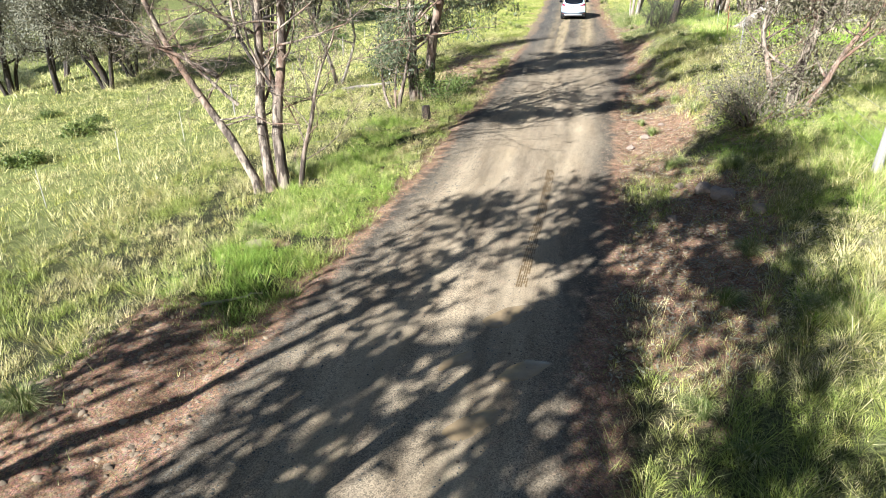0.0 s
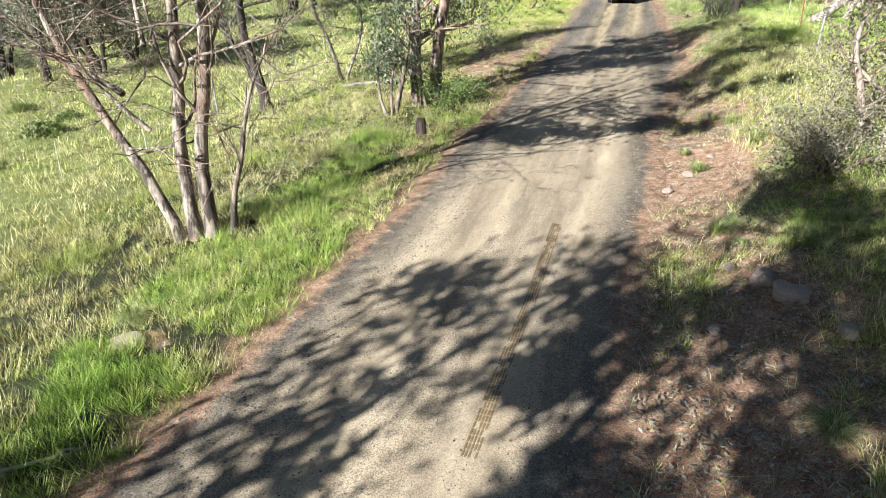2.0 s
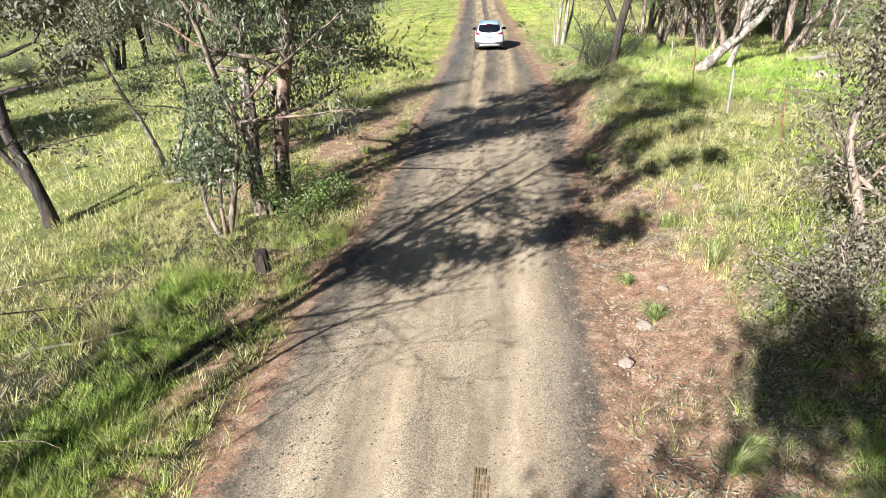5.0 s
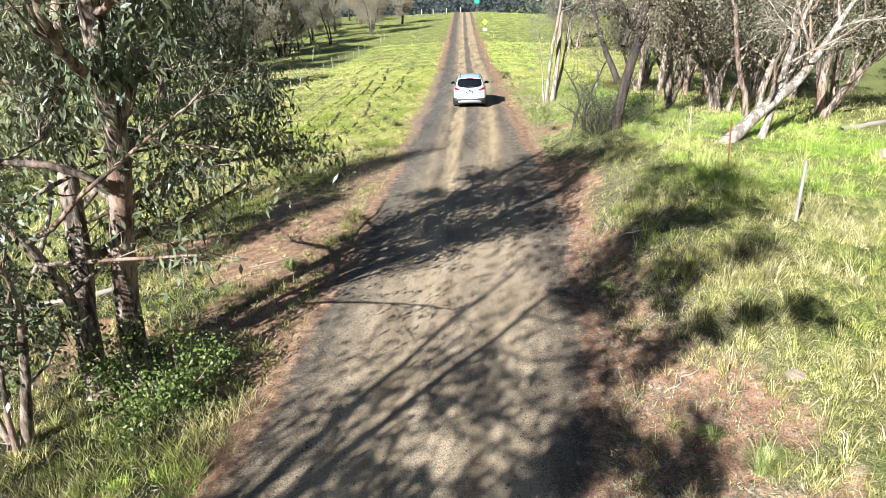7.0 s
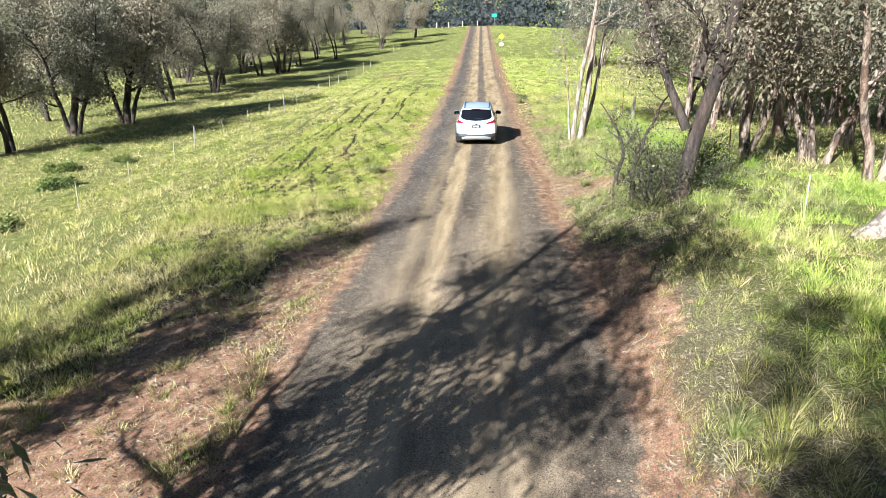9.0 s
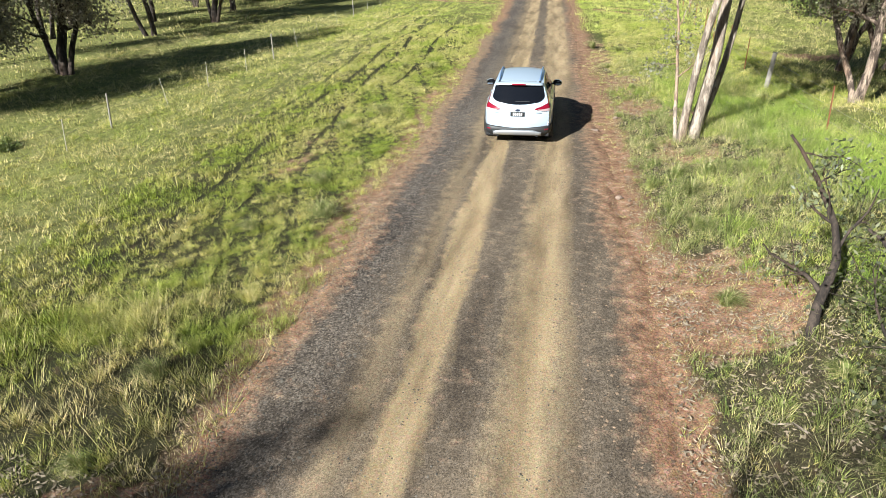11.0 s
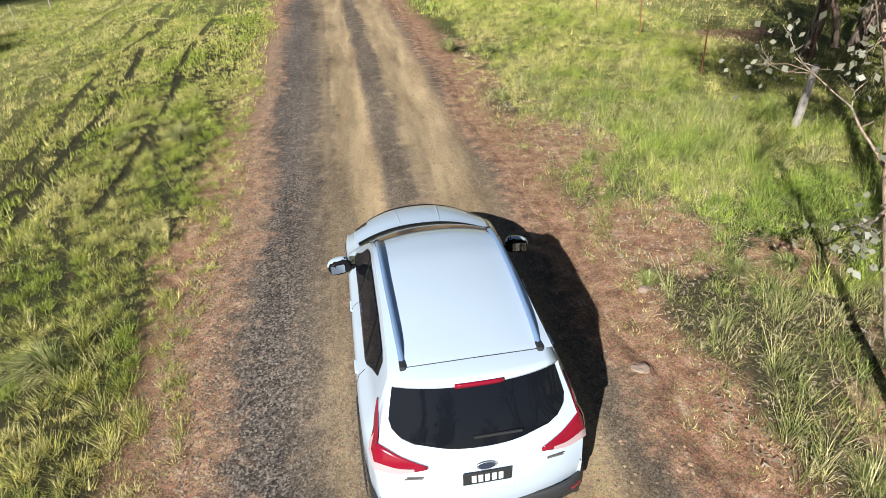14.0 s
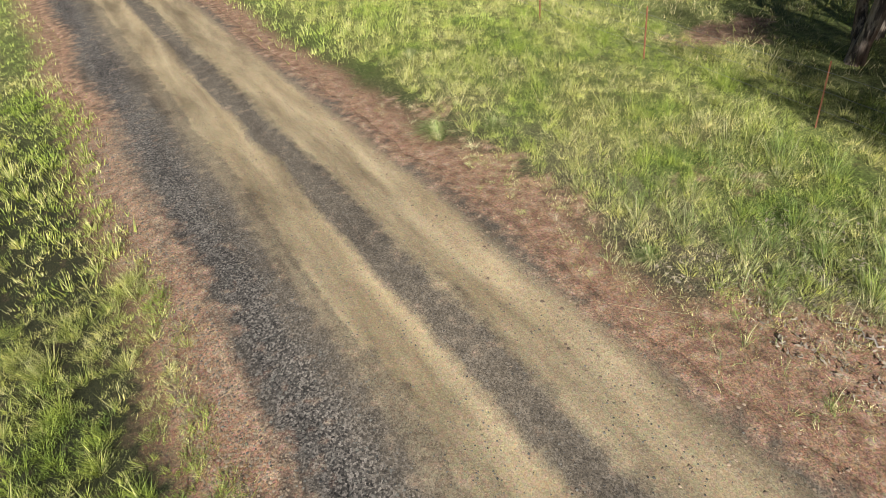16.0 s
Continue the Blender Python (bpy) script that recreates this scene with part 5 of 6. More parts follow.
def clumped(r, count, box_x, box_y, each, spread):
    """Blade feet in tufts, with the hpoints of each tuft."""
    tufts = count // each
    cx, cy = r.uniform(*box_x, tufts), r.uniform(*box_y, tufts)
    wide = np.repeat(spread * r.uniform(0.5, 1.6, tufts), each)
    ox, oy = r.normal(0, 1, tufts * each) * wide, r.normal(0, 1, tufts * each) * wide
    high = np.repeat(np.clip(r.lognormal(-0.05, 0.38, tufts), 0.4, 2.0), each) * np.clip(1.25 - 0.35 * (np.hypot(ox, oy) / wide), 0.5, 1.25)
    return np.repeat(cx, each) + ox, np.repeat(cy, each) + oy, ox, oy, high


def meadow(name, count, box_x, box_y, each, spread, hpoints, wide, lean, mat, label, seed, test=None, arched=False, on_soil=False):
    r = np.random.RandomState(seed)
    x, y, ox, oy, high = clumped(r, count, box_x, box_y, each, spread)
    keep = ((x - road_x(y) - edge_right(y) > 0.35) | (road_x(y) - edge_left(y) - x > 0.35)) if on_soil else grows(x, y, r)
    keep &= ~furrow(x, y) & ~drain(x, y)
    if test is not None:
        keep &= test(x, y)
    x, y, ox, oy, high = x[keep], y[keep], ox[keep], oy[keep], high[keep]
    tall = hpoints * high * r.uniform(0.6, 1.2, len(x)) * (1 + 0.35 * wave(x, y, 61, 3.0)) * (1 + 0.2 * wave(x, y, 62, 0.9)) * np.clip(1 + 0.95 * wave(x, y, 59, 0.34), 0.28, 2.2)
    tall *= np.where((x < road_x(y)) & (y > 36), 0.62, 1.0) * (1 - 0.5 * bare(x, y))
    return blades(name, x, y, ox, oy, tall, wide, lean * r.uniform(0.4, 1.6, len(x)), mat, label, seed + 1, arched)


def ragged(x, y):
    """Gaps of litter and soil between the tufts of the right bank."""
    return wave(x, y, 69, 0.9) + 0.7 * wave(x, y, 70, 0.4) > -0.36 - 0.5 * (y < 30) - 0.14 * np.clip(x - road_x(y) - 4.5, 0, 6) - 0.5 * (y > 55)


def holed(x, y):
    """Small dark gaps between the tufts of the mown field."""
    return wave(x, y, 63, 0.5) + 0.7 * wave(x, y, 60, 0.2) > -0.32


def weedy(x, y):
    """Scattered small patches of weeds on the soil."""
    return wave(x, y, 56, 0.8) + 0.8 * wave(x, y, 55, 0.3) > 0.1


def patchy(x, y):
    return wave(x, y, 67, 3.2) + 0.5 * wave(x, y, 68, 1.0) > -0.08


meadow("grass", 350000, (-9.5, -2), (-5, 37), 44, 0.07, 0.2, 0.0040, 0.62, GRASS_LONG, "long seeding green and straw grass beside the road", 71)
meadow("grass", 500000, (-6.8, -2), (35, 60), 70, 0.056, 0.2, 0.0031, 0.7, GRASS_MOWN, "short dense mown green grass with dark gaps", 73, holed)
meadow("grass", 110000, (-9.5, -6.6), (34, 70), 20, 0.06, 0.2, 0.0075, 0.5, GRASS_MOWN, "short mown green grass with wheel furrows", 72)
meadow("grass", 30000, (-6.8, -2), (60, 70), 20, 0.06, 0.22, 0.010, 0.45, GRASS_MOWN, "short mown green grass", 70)
meadow("grass", 180000, (1, 9.0), (-6, 30), 34, 0.05, 0.18, 0.0036, 0.66, GRASS_LONG, "long tufted green and straw grass on the bank", 75)
meadow("grass", 140000, (1, 8.5), (31, 55), 40, 0.05, 0.19, 0.0028, 0.75, GRASS_TUFT, "tufted olive and straw grass on the bank", 78, ragged, True)
meadow("grass", 66000, (1.8, 6.2), (-5, 9), 30, 0.055, 0.22, 0.0034, 0.85, GRASS_LONG, "fine grey-green grass on the shaded bank", 69, ragged, True)
meadow("grass", 150000, (1.5, 6.5), (28, 60), 5, 0.06, 0.07, 0.005, 0.6, GRASS_LONG, "short sparse grass between the tufts", 64)
meadow("dry_grass", 22000, (-3.7, -2.5), (35, 62), 8, 0.05, 0.08, 0.0035, 0.9, GRASS_STRAW, "short dry straw along the shoulder", 68)
meadow("dry_grass", 26000, (1.5, 8), (-6, 66), 14, 0.05, 0.2, 0.0032, 1.5, GRASS_STRAW, "dry straw stalks bent over on the bank", 74)
meadow("grass", 230000, (-24, -8.8), (-2, 78), 16, 0.10, 0.21, 0.0075, 0.6, GRASS_PALE, "pale yellow-green paddock grass", 77)
meadow("grass", 110000, (8.8, 22), (8, 106), 12, 0.10, 0.2, 0.0095, 0.6, GRASS_LONG, "bright green paddock grass", 79)
meadow("grass", 170000, (-16, 10), (66, 106), 12, 0.16, 0.15, 0.011, 0.5, GRASS_FIELD, "short green grass on the rising verge", 81)
meadow("grass", 60000, (-44, -23.5), (4, 100), 6, 0.2, 0.22, 0.02, 0.5, GRASS_PALE, "pale grass under the paddock trees", 76)
meadow("grass", 60000, (-30, 20), (104, 188), 6, 0.25, 0.15, 0.028, 0.5, GRASS_FIELD, "short green grass on the far rise", 82)


meadow("grass", 140000, (-5.6, -2.4), (1, 16), 30, 0.055, 0.18, 0.0038, 0.7, GRASS_LUSH, "lush bright green grass along the verge", 83, patchy)
meadow("grass", 60000, (3.8, 8.5), (2, 12), 30, 0.05, 0.24, 0.0042, 0.65, GRASS_LUSH, "lush bright green grass on the bank", 85, patchy)
meadow("grass", 100000, (3.8, 8.5), (37, 54), 34, 0.06, 0.27, 0.0042, 0.55, GRASS_LUSH, "tall lush bright green grass beyond the verge", 88, patchy)
meadow("grass", 150000, (2.4, 10.5), (50, 72), 40, 0.06, 0.18, 0.0038, 0.65, GRASS_MOWN, "bright yellow-green grass on the rising verge", 53)
meadow("grass", 50000, (3.6, 8), (13, 24), 30, 0.05, 0.24, 0.0045, 0.65, GRASS_LONG, "long pale feathery grass on the bank", 84, patchy, True)
meadow("grass", 26000, (2.6, 6.5), (37, 58), 60, 0.07, 0.36, 0.0028, 0.8, GRASS_TUFT, "tall arching straw-tipped grass on the verge", 86, ragged, True)
meadow("grass", 70000, (5.5, 13), (24, 36), 30, 0.09, 0.2, 0.008, 0.55, GRASS_LUSH, "lush bright green grass behind the fence", 87, patchy)
meadow("grass", 110000, (-15.5, -8.8), (36, 84), 16, 0.06, 0.2, 0.0075, 0.6, GRASS_MOWN, "short mown green grass on the open field", 66, holed)
meadow("weeds", 70000, (1.3, 5.6), (36, 64), 50, 0.07, 0.055, 0.0035, 1.1, GRASS_LONG, "low green weeds in patches on the bare soil", 58, weedy, False, True)
meadow("dry_grass", 20000, (1.3, 5.6), (36, 64), 24, 0.05, 0.08, 0.0045, 1.1, GRASS_STRAW, "dead stalks in patches on the bare soil", 57, weedy, False, True)
meadow("grass", 26000, (-8.5, -2.3), (16, 33), 40, 0.06, 0.17, 0.005, 0.7, GRASS_LONG, "tufts of pale grass on the bare soil under the gums", 54, weedy, False, True)
meadow("grass", 70000, (-6.5, -2.6), (36, 62), 34, 0.06, 0.13, 0.0032, 0.7, GRASS_LUSH, "lush green grass on the mown verge", 89, patchy)


# ---- tussocks ----
def tussock(m, label, seed, tall, wide, count, mat):
    r = np.random.RandomState(seed)
    verts, faces = [], []
    for k in range(count):
        a, out = r.uniform(0, 6.283), r.uniform(0.15, 1.0) ** 0.7
        foot = np.array((math.cos(a) * 0.07 * r.uniform(0, 1), math.sin(a) * 0.07 * r.uniform(0, 1), -0.03))
        way = np.array((math.cos(a) * out * wide + 0.3 * wide, math.sin(a) * out * wide + 0.18 * wide, 0))
        h = tall * r.uniform(0.6, 1.1) * (1.1 - 0.5 * out)
        mid = foot + way * 0.4 + (0, 0, h * 0.75)
        tip = foot + way + (0, 0, h * r.uniform(0.55, 1.0))
        s = np.array((-math.sin(a), math.cos(a), 0)) * 0.0036
        i = len(verts)
        verts += [foot - s, foot + s, mid + s * 0.8, mid - s * 0.8, tip]
        faces += [(i, i + 1, i + 2, i + 3), (i + 3, i + 2, i + 4)]
    ob = mesh_object("tussock", np.array(verts), faces, mat)
    ob.matrix_world = m
    return tagged(ob, label, "grass tussock", "verge tussocks")


TUSSOCKS = (tussock(on_land(3.3, 42.6), "arching straw-tipped grass tussock on the verge", 91, 0.5, 0.5, 380, GRASS_TUFT),
            tussock(on_land(2.9, 44.9), "small arching green grass tussock on the verge", 92, 0.32, 0.32, 240, GRASS_TUFT))
for k in range(64):
    y = rng.uniform(-2, 66)
    x = road_x(y) + edge_right(y) + rng.uniform(0.7, 3.2) if k % 4 else road_x(y) - edge_left(y) - rng.uniform(0.8, 3.5)
    copy_thing(TUSSOCKS[k % 2], on_land(x, y, rng.uniform(0, 360), rng.uniform(0.6, 1.15)))
for x, y, s in ((3.5, 41.5, 1.2), (3.9, 42.4, 1.1), (3.3, 39.8, 0.9)):
    copy_thing(TUSSOCKS[0], on_land(x, y, rng.uniform(0, 360), s))


# ---- stones and gravel ----
def stone_mesh(r, squash=0.6):
    bm = bmesh.new()
    bmesh.ops.create_icosphere(bm, subdivisions=3, radius=1)
    seed = r.uniform(0, 99)
    for v in bm.verts:
        k = 1 + 0.38 * noise.noise(v.co * 1.1 + Vector((seed, 0, 0))) + 0.2 * noise.noise(v.co * 2.6 + Vector((0, seed, 0))) + 0.07 * noise.noise(v.co * 7)
        v.co = Vector((v.co.x, v.co.y, v.co.z * squash)) * k
    return bm


def stone(x, y, size, mat, label, squash=0.6, turn=0.0):
    me = bpy.data.meshes.new("stone")
    bm = stone_mesh(rng, squash)
    bm.to_mesh(me)
    bm.free()
    me.materials.append(mat)
    ob = new("stone", me)
    ob.matrix_world = on_land(x, y, turn, size) @ pose(0, 0, 0.2 * squash)
    return tagged(ob, label, "stone")


for x, y, s, mat, q in ((3.37, 7.37, 0.17, STONE, 0.8), (3.62, 6.9, 0.24, STONE, 0.6), (3.0, 7.9, 0.1, STONE, 0.7), (2.7, 6.2, 0.09, STONE, 0.7), (4.1, 6.0, 0.14, STONE, 0.6),
                        (2.6, 12.2, 0.12, STONE, 0.6), (2.2, 11.3, 0.10, STONE, 0.6), (3.1, 13.2, 0.09, STONE, 0.6), (1.42, 37.42, 0.2, STONE_PALE, 0.1), (1.72, 37.6, 0.15, STONE_PALE, 0.12), (1.7, 37.22, 0.12, STONE_PALE, 0.12), (1.82, 37.4, 0.06, STONE_PALE, 0.3), (1.9, 36.8, 0.07, STONE_PALE, 0.3),
                        (4.6, 17.0, 0.12, STONE, 0.5), (-4.5, 4.1, 0.2, STONE_PALE, 0.12), (1.65, 46.7, 0.11, STONE, 0.4), (2.1, 41.6, 0.07, STONE, 0.6),
                        (2.5, 44.0, 0.06, STONE, 0.6), (2.3, 48.1, 0.07, STONE, 0.6), (11.5, 27.5, 0.27, STONE_PALE, 0.8), (11.9, 27.3, 0.2, STONE_PALE, 0.8), (4.4, 50.4, 0.1, STONE, 0.5)):
    stone(x, y, s, mat, "pale flat rock sunk in the soil" if mat is STONE_PALE else "rough reddish-brown rock on bare soil", q, rng.uniform(0, 360))


def pebbles(name, count, box_y, pick, size, mat, label, seed):
    """Loose stones half sunk in the surface, joined."""
    r = np.random.RandomState(seed)
    y = r.uniform(*box_y, count)
    x = road_x(y) + pick(r, y, count)
    s = size * r.uniform(0.5, 1.6, count) ** 1.5
    points = np.array(((1, 0, 0), (0, 1, 0), (-1, 0, 0), (0, -1, 0), (0.1, 0.1, 0.8)))
    rot = r.uniform(0, 6.283, count)
    c, w = np.cos(rot)[:, None], np.sin(rot)[:, None]
    shape = points[None] * r.uniform(0.6, 1.2, (count, 5, 1)) - (0, 0, 0.1)
    px, py = shape[..., 0] * c - shape[..., 1] * w, shape[..., 0] * w + shape[..., 1] * c
    u = x - road_x(y)
    z = np.maximum(road_height(x, y, u), land(x, y) - 0.03 * (bare(x, y) > 0.5))
    v = np.stack([x[:, None] + px * s[:, None], y[:, None] + py * s[:, None], z[:, None] + shape[..., 2] * s[:, None] * 0.8], -1).reshape(-1, 3)
    tri = np.array(((0, 1, 4), (1, 2, 4), (2, 3, 4), (3, 0, 4)))
    f = (np.arange(count)[:, None, None] * 5 + tri[None]).reshape(-1, 3)
    return tagged(mesh_object(name, v, f, mat), label, "gravel", kind="stuff")


pebbles("gravel", 15000, (-4, 66), lambda r, y, k: -edge_left(y) + r.uniform(-0.35, 1.0, k), 0.013, CHIPS, "loose grey gravel along the road's edge", 95)
pebbles("gravel", 9000, (-4, 66), lambda r, y, k: edge_right(y) + r.normal(0, 0.5, k), 0.016, CLODS, "loose reddish stones along the road's edge", 96)
pebbles("gravel", 26000, (-4, 66), lambda r, y, k: r.uniform(-1.9, 2.0, k), 0.009, CHIPS, "small gravel scattered on the road", 97)
pebbles("gravel", 24000, (31, 66), lambda r, y, k: -edge_left(y) - r.uniform(-0.1, 0.75, k), 0.015, CLODS, "reddish-brown gravel on the road's shoulder", 94)
pebbles("clods", 900, (-4, 1.5), lambda r, y, k: r.uniform(-4.6, -2.0, k), 0.032, CLODS, "reddish clods on the cut bank", 98)
pebbles("clods", 1200, (4, 15), lambda r, y, k: r.uniform(2.4, 4.6, k), 0.026, CLODS, "reddish stones on the washed bank", 99)


def leaf_litter(name, count, spots, label, seed):
    """Dead gum leaves and bits of bark lying flat in rough heaps."""
    r = np.random.RandomState(seed)
    pick = r.randint(0, len(spots), count)
    s = np.array(spots)[pick]
    x, y = r.uniform(s[:, 0], s[:, 1]), r.uniform(s[:, 2], s[:, 3])
    keep = wave(x, y, 131, 0.8) + 0.6 * wave(x, y, 132, 0.3) > r.uniform(-0.9, 0.7, count)
    x, y = x[keep], y[keep]
    k = len(x)
    a, size = r.uniform(0, 6.283, k), r.uniform(0.016, 0.05, k)
    thin = size * r.uniform(0.14, 0.4, k)
    c, w = np.cos(a), np.sin(a)
    z = land(x, y) + 0.006
    v = np.stack([np.stack([x + c * size, y + w * size, z + r.uniform(0, 0.03, k)], -1), np.stack([x - w * thin, y + c * thin, z + 0.012], -1),
                  np.stack([x - c * size, y - w * size, z + r.uniform(0, 0.03, k)], -1), np.stack([x + w * thin, y - c * thin, z + 0.004], -1)], 1).reshape(-1, 3)
    return tagged(mesh_object(name, v, np.arange(k * 4).reshape(k, 4), LITTER), label, "leaf litter", kind="stuff")


leaf_litter("leaf_litter", 40000, ((-8, -2.6, 14, 27), (-6, -2.6, 26, 33), (2.2, 5.5, 14, 31), (2.0, 5.5, 2, 13)), "grey-brown dead leaves and bark bits under the gums", 133)
leaf_litter("leaf_litter", 16000, ((1.5, 4.3, 1, 9.5), (1.9, 4.0, 14, 24)), "grey-brown dead leaves, twigs and bark bits on the bank", 135)
leaf_litter("leaf_litter", 30000, ((2.4, 6.5, 31, 39), (2.2, 5.5, 39, 56)), "dead leaves and stalks scattered on the verge", 134)


# ---- fences ----
def post_mesh(name, tall, radius, mat, square=False):
    bm = bmesh.new()
    bmesh.ops.create_cone(bm, cap_ends=True, segments=4 if square else 10, radius1=radius, radius2=radius * 0.9, depth=tall + 0.3)
    bmesh.ops.translate(bm, vec=(0, 0, (tall - 0.3) / 2), verts=bm.verts)
    for v in bm.verts:
        v.co.x += 0.3 * radius * noise.noise(v.co * 3)
        v.co.y += 0.3 * radius * noise.noise(v.co * 3 + Vector((7, 0, 0)))
    me = bpy.data.meshes.new(name)
    bm.to_mesh(me)
    bm.free()
    me.materials.append(mat)
    return me


def fence(label, posts, hpointss, seed):
    """Posts (x, y, mesh, tall) with sagging wires between them."""
    r = np.random.RandomState(seed)
    ob = thing("fence", Matrix(), label, "fence")
    for x, y, me, tall in posts:
        p = new("post", me)
        p.parent = ob
        p.matrix_world = pose(x, y, float(land(x, y)), r.uniform(-5, 5), r.uniform(-6, 6), r.uniform(0, 90))
    for h in hpointss:
        verts, faces = [], []
        for (x0, y0, _, t0), (x1, y1, _, t1) in zip(posts[:-1], posts[1:]):
            if math.hypot(x1 - x0, y1 - y0) > 14:
                continue
            k = np.linspace(0, 1, 7)
            px, py = x0 + (x1 - x0) * k, y0 + (y1 - y0) * k
            z = (float(land(x0, y0)) + h) * (1 - k) + (float(land(x1, y1)) + h) * k - 0.12 * k * (1 - k)
            tube(verts, faces, np.stack([px, py, z], -1), np.full(7, 0.004), 3)
        under(mesh_object("wire", np.concatenate(verts), np.concatenate(faces), WIRE), ob)
    return ob


PICKET = post_mesh("post", 1.0, 0.013, POST_WHITE)
STAR = post_mesh("post", 1.25, 0.021, RUST, True)
TIMBER = post_mesh("post", 1.3, 0.085, WOOD_GREY)
SLIM = post_mesh("post", 1.2, 0.032, WOOD_GREY)
left = [(-11.9, 3.6), (-12.0, 7.1), (-12.7, 10.8), (-12.2, 13.4), (-12.6, 17.5), (-12.6, 21.3), (-12.8, 23.6), (-13.7, 28.2), (-13.8, 32.8), (-14.0, 37.5), (-13.8, 40.4), (-14.3, 44.9),
        (-14.4, 47.2), (-14.1, 50.1), (-13.8, 52.6), (-13.6, 55.6), (-13.8, 58.9), (-14.1, 62.6), (-14.6, 67.0), (-15.2, 72.1), (-15.5, 76.5), (-15.8, 81.0), (-15.7, 84.3), (-15.9, 89.4),
        (-16.0, 93.5), (-16.1, 98.1), (-16.0, 104), (-15.9, 110.1), (-16.1, 115.5), (-16.2, 121.6)]
fence("old wire fence of thin whitish leaning posts in the paddock", [(x, y, PICKET if k % 4 else SLIM, 1.15) for k, (x, y) in enumerate(left)], (0.5, 0.95), 101)
right = [(6.3, 7.4, TIMBER), (6.7, 13.5, STAR), (6.9, 18.9, STAR), (6.6, 21.8, SLIM), (6.9, 26.4, STAR), (7.2, 30.9, PICKET), (7.3, 36.0, STAR), (7.3, 41.0, STAR), (7.4, 46.0, STAR), (7.7, 53.1, TIMBER),
         (7.9, 57.4, STAR), (8.2, 62.1, STAR), (8.2, 66.2, STAR), (8.3, 69.7, STAR), (8.1, 72.2, STAR), (8.2, 75.6, STAR), (8.4, 80.0, STAR), (8.6, 84.1, STAR), (8.7, 87.5, STAR), (8.7, 92.0, STAR), (8.6, 97.0, STAR)]
fence("rusty steel and grey timber post fence with slack wire", [(x, y, me, 1.2) for x, y, me in right], (0.35, 0.7, 1.05), 102)


# ---- small things ----
def log(name, a, b, r0, r1, label, seed, mat=DEADWOOD):
    r = np.random.RandomState(seed)
    k = np.linspace(0, 1, 9)[:, None]
    pts = np.array(a)[None] * (1 - k) + np.array(b)[None] * k + r.normal(0, 0.04, (9, 3)) * (1, 1, 0.2)
    pts[:, 2] = land(pts[:, 0], pts[:, 1]) + np.linspace(r0, r1, 9) * 0.6
    verts, faces = [], []
    tube(verts, faces, pts, np.linspace(r0, r1, 9), 8)
    return tagged(mesh_object(name, np.concatenate(verts), np.concatenate(faces), mat, True), label, "log")


log("fallen_log", (-9.2, 20.6, 0), (-7.4, 21.6, 0), 0.10, 0.06, "dark fallen log in the grass", 111)
log("fallen_branch", (-7.0, 11.5, 0), (-5.4, 12.2, 0), 0.035, 0.015, "thin bleached fallen branch", 112)
log("fallen_branch", (-4.1, 1.6, 0), (-3.5, 2.5, 0), 0.025, 0.012, "thin stick on the cut bank", 113)
log("fallen_branch", (2.7, 47.1, 0), (3.05, 47.35, 0), 0.022, 0.012, "short dark twig on bare soil", 114)
log("fallen_log", (12.2, 31.5, 0), (14.6, 33.2, 0), 0.13, 0.07, "grey fallen log on the green paddock", 115)
bm = bmesh.new()
bmesh.ops.create_cone(bm, cap_ends=True, segments=12, radius1=0.16, radius2=0.12, depth=0.5)
for v in bm.verts:
    v.co += Vector((noise.noise(v.co * 5), noise.noise(v.co * 5 + Vector((3, 0, 0))), 0.5 * noise.noise(v.co * 6))) * 0.06
me = bpy.data.meshes.new("stump")
bm.to_mesh(me)
bm.free()
me.materials.append(BARK_DEEP)
stump = new("stump", me)
stump.matrix_world = on_land(-3.92, 14.15) @ pose(0, 0, 0.18)
tagged(stump, "short broken grey tree stump in green grass", "stump")


# ---- signs and gate at the far end ----
YELLOW = plain("yellow_sign", (0.75, 0.62, 0.02), 0.5)
WHITE = plain("white_sign", (0.8, 0.8, 0.78), 0.5)
GREEN = plain("green_sign", (0.02, 0.28, 0.20), 0.5)


def sign(x, y, tall, size, mat, label, diamond=False, plate=False):
    ob = thing("road_sign", on_land(x, y), label, "road sign")
    part("post", box(0.06, 0.06, tall + 0.2, (0, 0.03, tall / 2 - 0.1)), WIRE, ob)
    part("board", box(size[0], 0.02, size[1], (0, -0.02, tall - size[1] * 0.6), 0.004, pose(0, 0, 0, 0, 45, 0) if diamond else None), mat, ob)
    if plate:
        part("plate", box(0.6, 0.02, 0.4, (0, -0.02, tall - 1.45), 0.004), WHITE, ob, "white lower plate")
    return ob


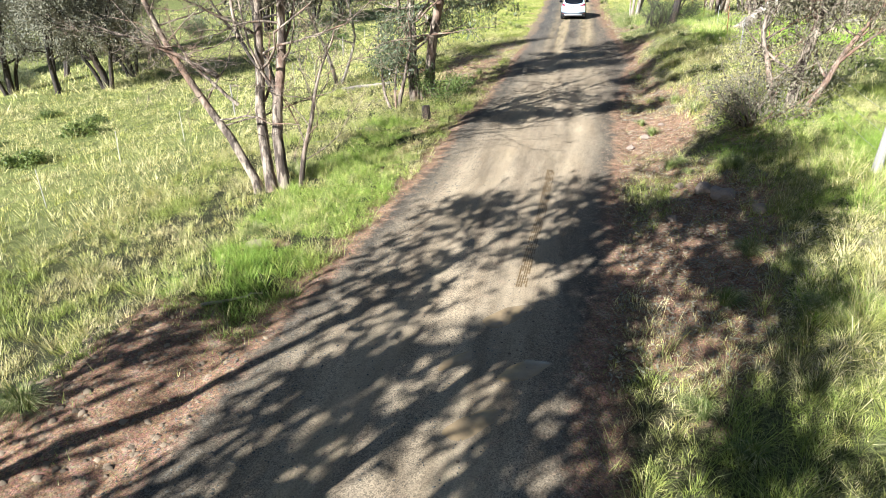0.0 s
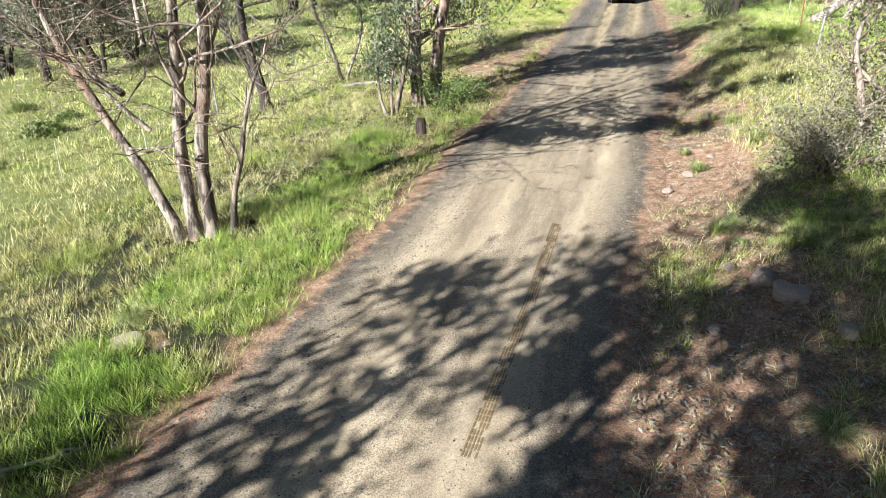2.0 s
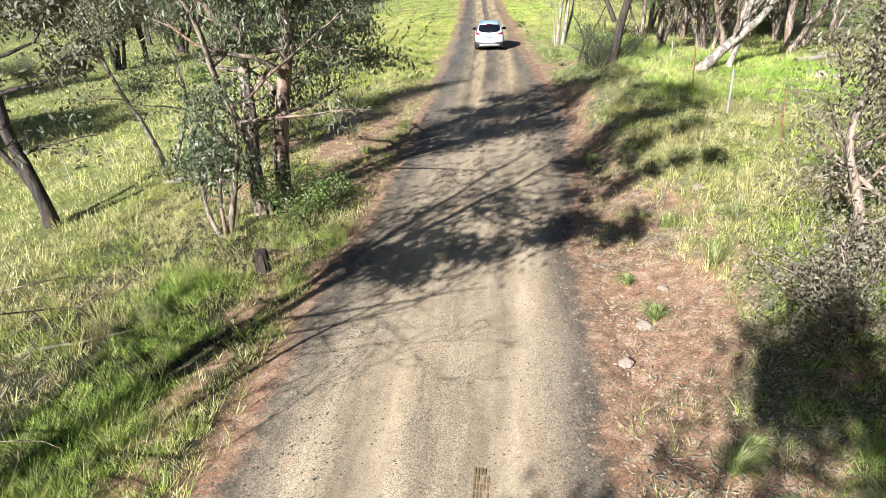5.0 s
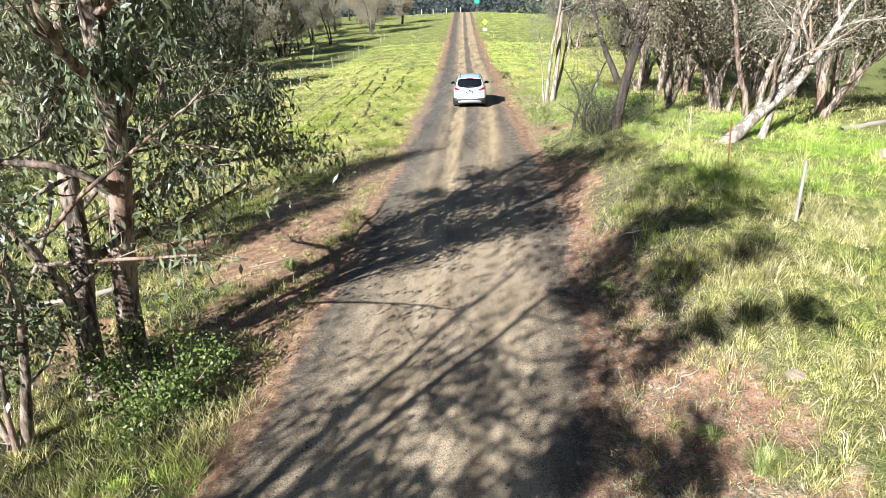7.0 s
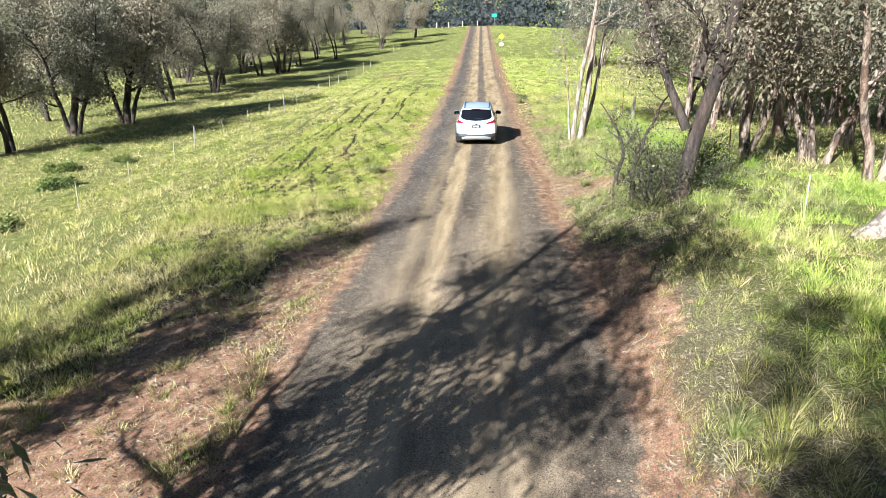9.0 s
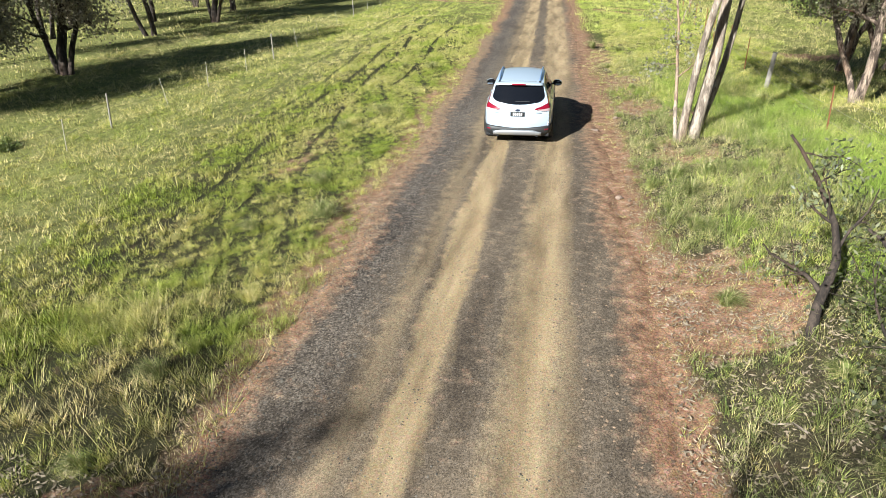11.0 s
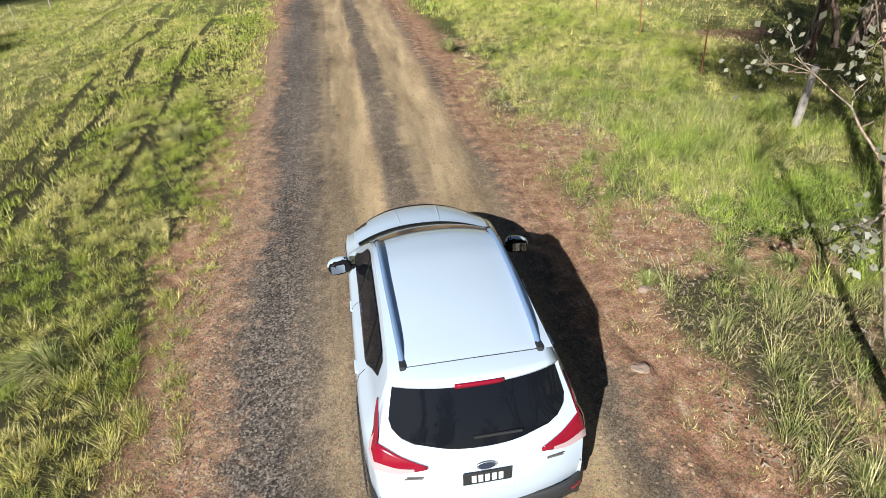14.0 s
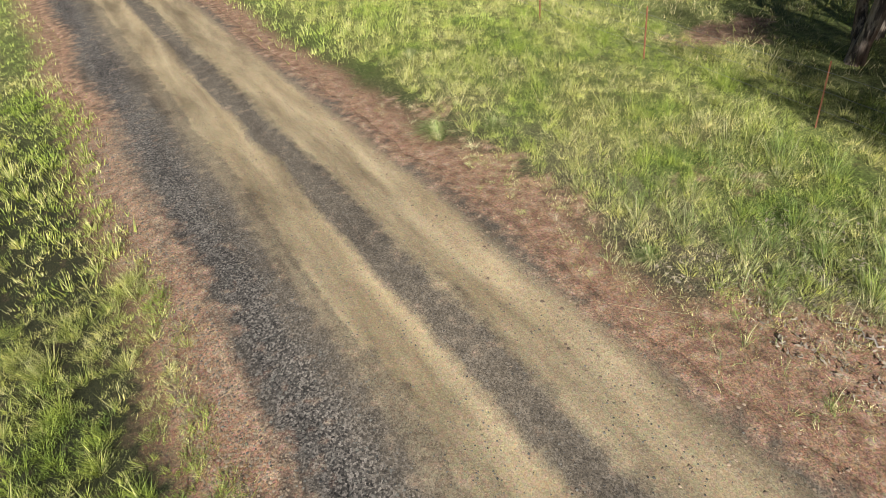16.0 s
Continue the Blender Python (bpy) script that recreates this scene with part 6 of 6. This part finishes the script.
sign(-0.1, 117, 2.3, (0.6, 0.6), YELLOW, "yellow diamond warning sign with a white plate on a post", True, True)
sign(-2.6, 184, 3.0, (1.3, 0.75), GREEN, "green direction sign at the road's end")
for x, y in ((-6.9, 186.5), (-10.5, 185), (-14, 185), (-17, 185)):
    p = new("guide_post", post_mesh("guide_post", 1.3, 0.12, POST_WHITE))
    p.matrix_world = on_land(x, y)
    tagged(p, "white guide post at the road's end", "guide post", "road-end posts")
for k, (x, y, turn, long) in enumerate(((-4.6, 22.3, 0.4, 0.9), (-6.1, 25.2, 2.2, 0.7), (-3.6, 27.8, 1.2, 0.6), (3.1, 17.2, 0.7, 0.8), (3.9, 22.4, 2.6, 0.6), (3.3, 9.1, 1.9, 0.7), (4.2, 4.6, 0.3, 0.6),
                                        (3.6, 34.4, 2.4, 0.5), (3.9, 46.2, 0.9, 0.6), (3.2, 53.4, 1.6, 0.5), (-5.4, 16.2, 2.9, 0.8), (2.7, 26.6, 0.1, 0.5))):
    log("fallen_stick", (x, y, 0), (x + long * math.cos(turn), y + long * math.sin(turn), 0), 0.014, 0.007, "thin grey fallen stick in the leaf litter", 140 + k)


# ---- puddles and a wet tyre track in the clay of the bend ----
def puddle(x, y, long, wide, turn, seed):
    """Shallow muddy water lying in a hollow of the road."""
    verts, faces = [], []
    rings, count = (0.0, 0.5, 0.85, 1.0), 26
    for k, f in enumerate(rings):
        for j in range(count):
            a = 6.2832 * j / count
            r = f * (1 + 0.28 * noise.noise(Vector((math.cos(a) * 1.6 + seed, math.sin(a) * 1.6, 0))))
            px, py = r * long * math.cos(a), r * wide * math.sin(a)
            qx, qy = x + px * math.cos(turn) - py * math.sin(turn), y + px * math.sin(turn) + py * math.cos(turn)
            h = float(road_height(np.array(qx), np.array(qy), np.array(qx - float(road_x(qy)))))
            verts.append((qx, qy, h + 0.007 - 0.009 * (k == 3)))
            if k:
                faces.append(((k - 1) * count + j, (k - 1) * count + (j + 1) % count, k * count + (j + 1) % count, k * count + j))
    return tagged(mesh_object("puddle", np.array(verts), [f[::-1] for f in faces], MUD_WATER, True), "shallow orange-brown muddy puddle in the gravel", "puddle", "road puddles")


MUD_WATER = plain("muddy_water", (0.34, 0.235, 0.13), 0.16, 0, 0.35, 9)
for x, y, a, b, turn, seed in ((0.12, 2.5, 0.46, 0.19, 0.9, 3.1), (0.5, 1.25, 0.36, 0.17, 0.7, 8.4), (-0.35, 1.3, 0.28, 0.12, 0.9, 5.2), (0.05, 0.2, 0.36, 0.17, 0.8, 6.7)):
    puddle(x, y, a, b, turn, seed)


def tyre_track(pts, seed):
    """Broken wet ribs of a tyre's tread pressed along the road."""
    r = np.random.RandomState(seed)
    pts = np.array(pts)
    verts, faces = [], []
    for y in np.arange(pts[0, 1], pts[-1, 1], 0.11):
        if wave(np.array(0.0), np.array(y), 151, 0.8) < -0.75:
            continue
        x = np.interp(y, pts[:, 1], pts[:, 0])
        for rib in np.arange(-2, 3) * 0.036:
            if r.uniform() < 0.2:
                continue
            i = len(verts)
            for dx, dy in ((-0.011, 0), (0.011, 0.02), (0.011, 0.115), (-0.011, 0.095)):
                qx, qy = x + rib + dx, y + dy
                verts.append((qx, qy, float(road_height(np.array(qx), np.array(qy), np.array(qx - float(road_x(qy))))) + 0.005))
            faces.append((i, i + 1, i + 2, i + 3))
    return tagged(mesh_object("tyre_track", np.array(verts), faces, WET_CLAY), "dark wet tyre tread marks on the pale clay", "tyre track", kind="stuff")


WET_CLAY = plain("wet_clay", (0.17, 0.105, 0.045), 0.7, 0, 0.3, 40)
tyre_track(((0.23, 3.4), (0.26, 5.0), (0.31, 6.5), (0.31, 9.2)), 161)
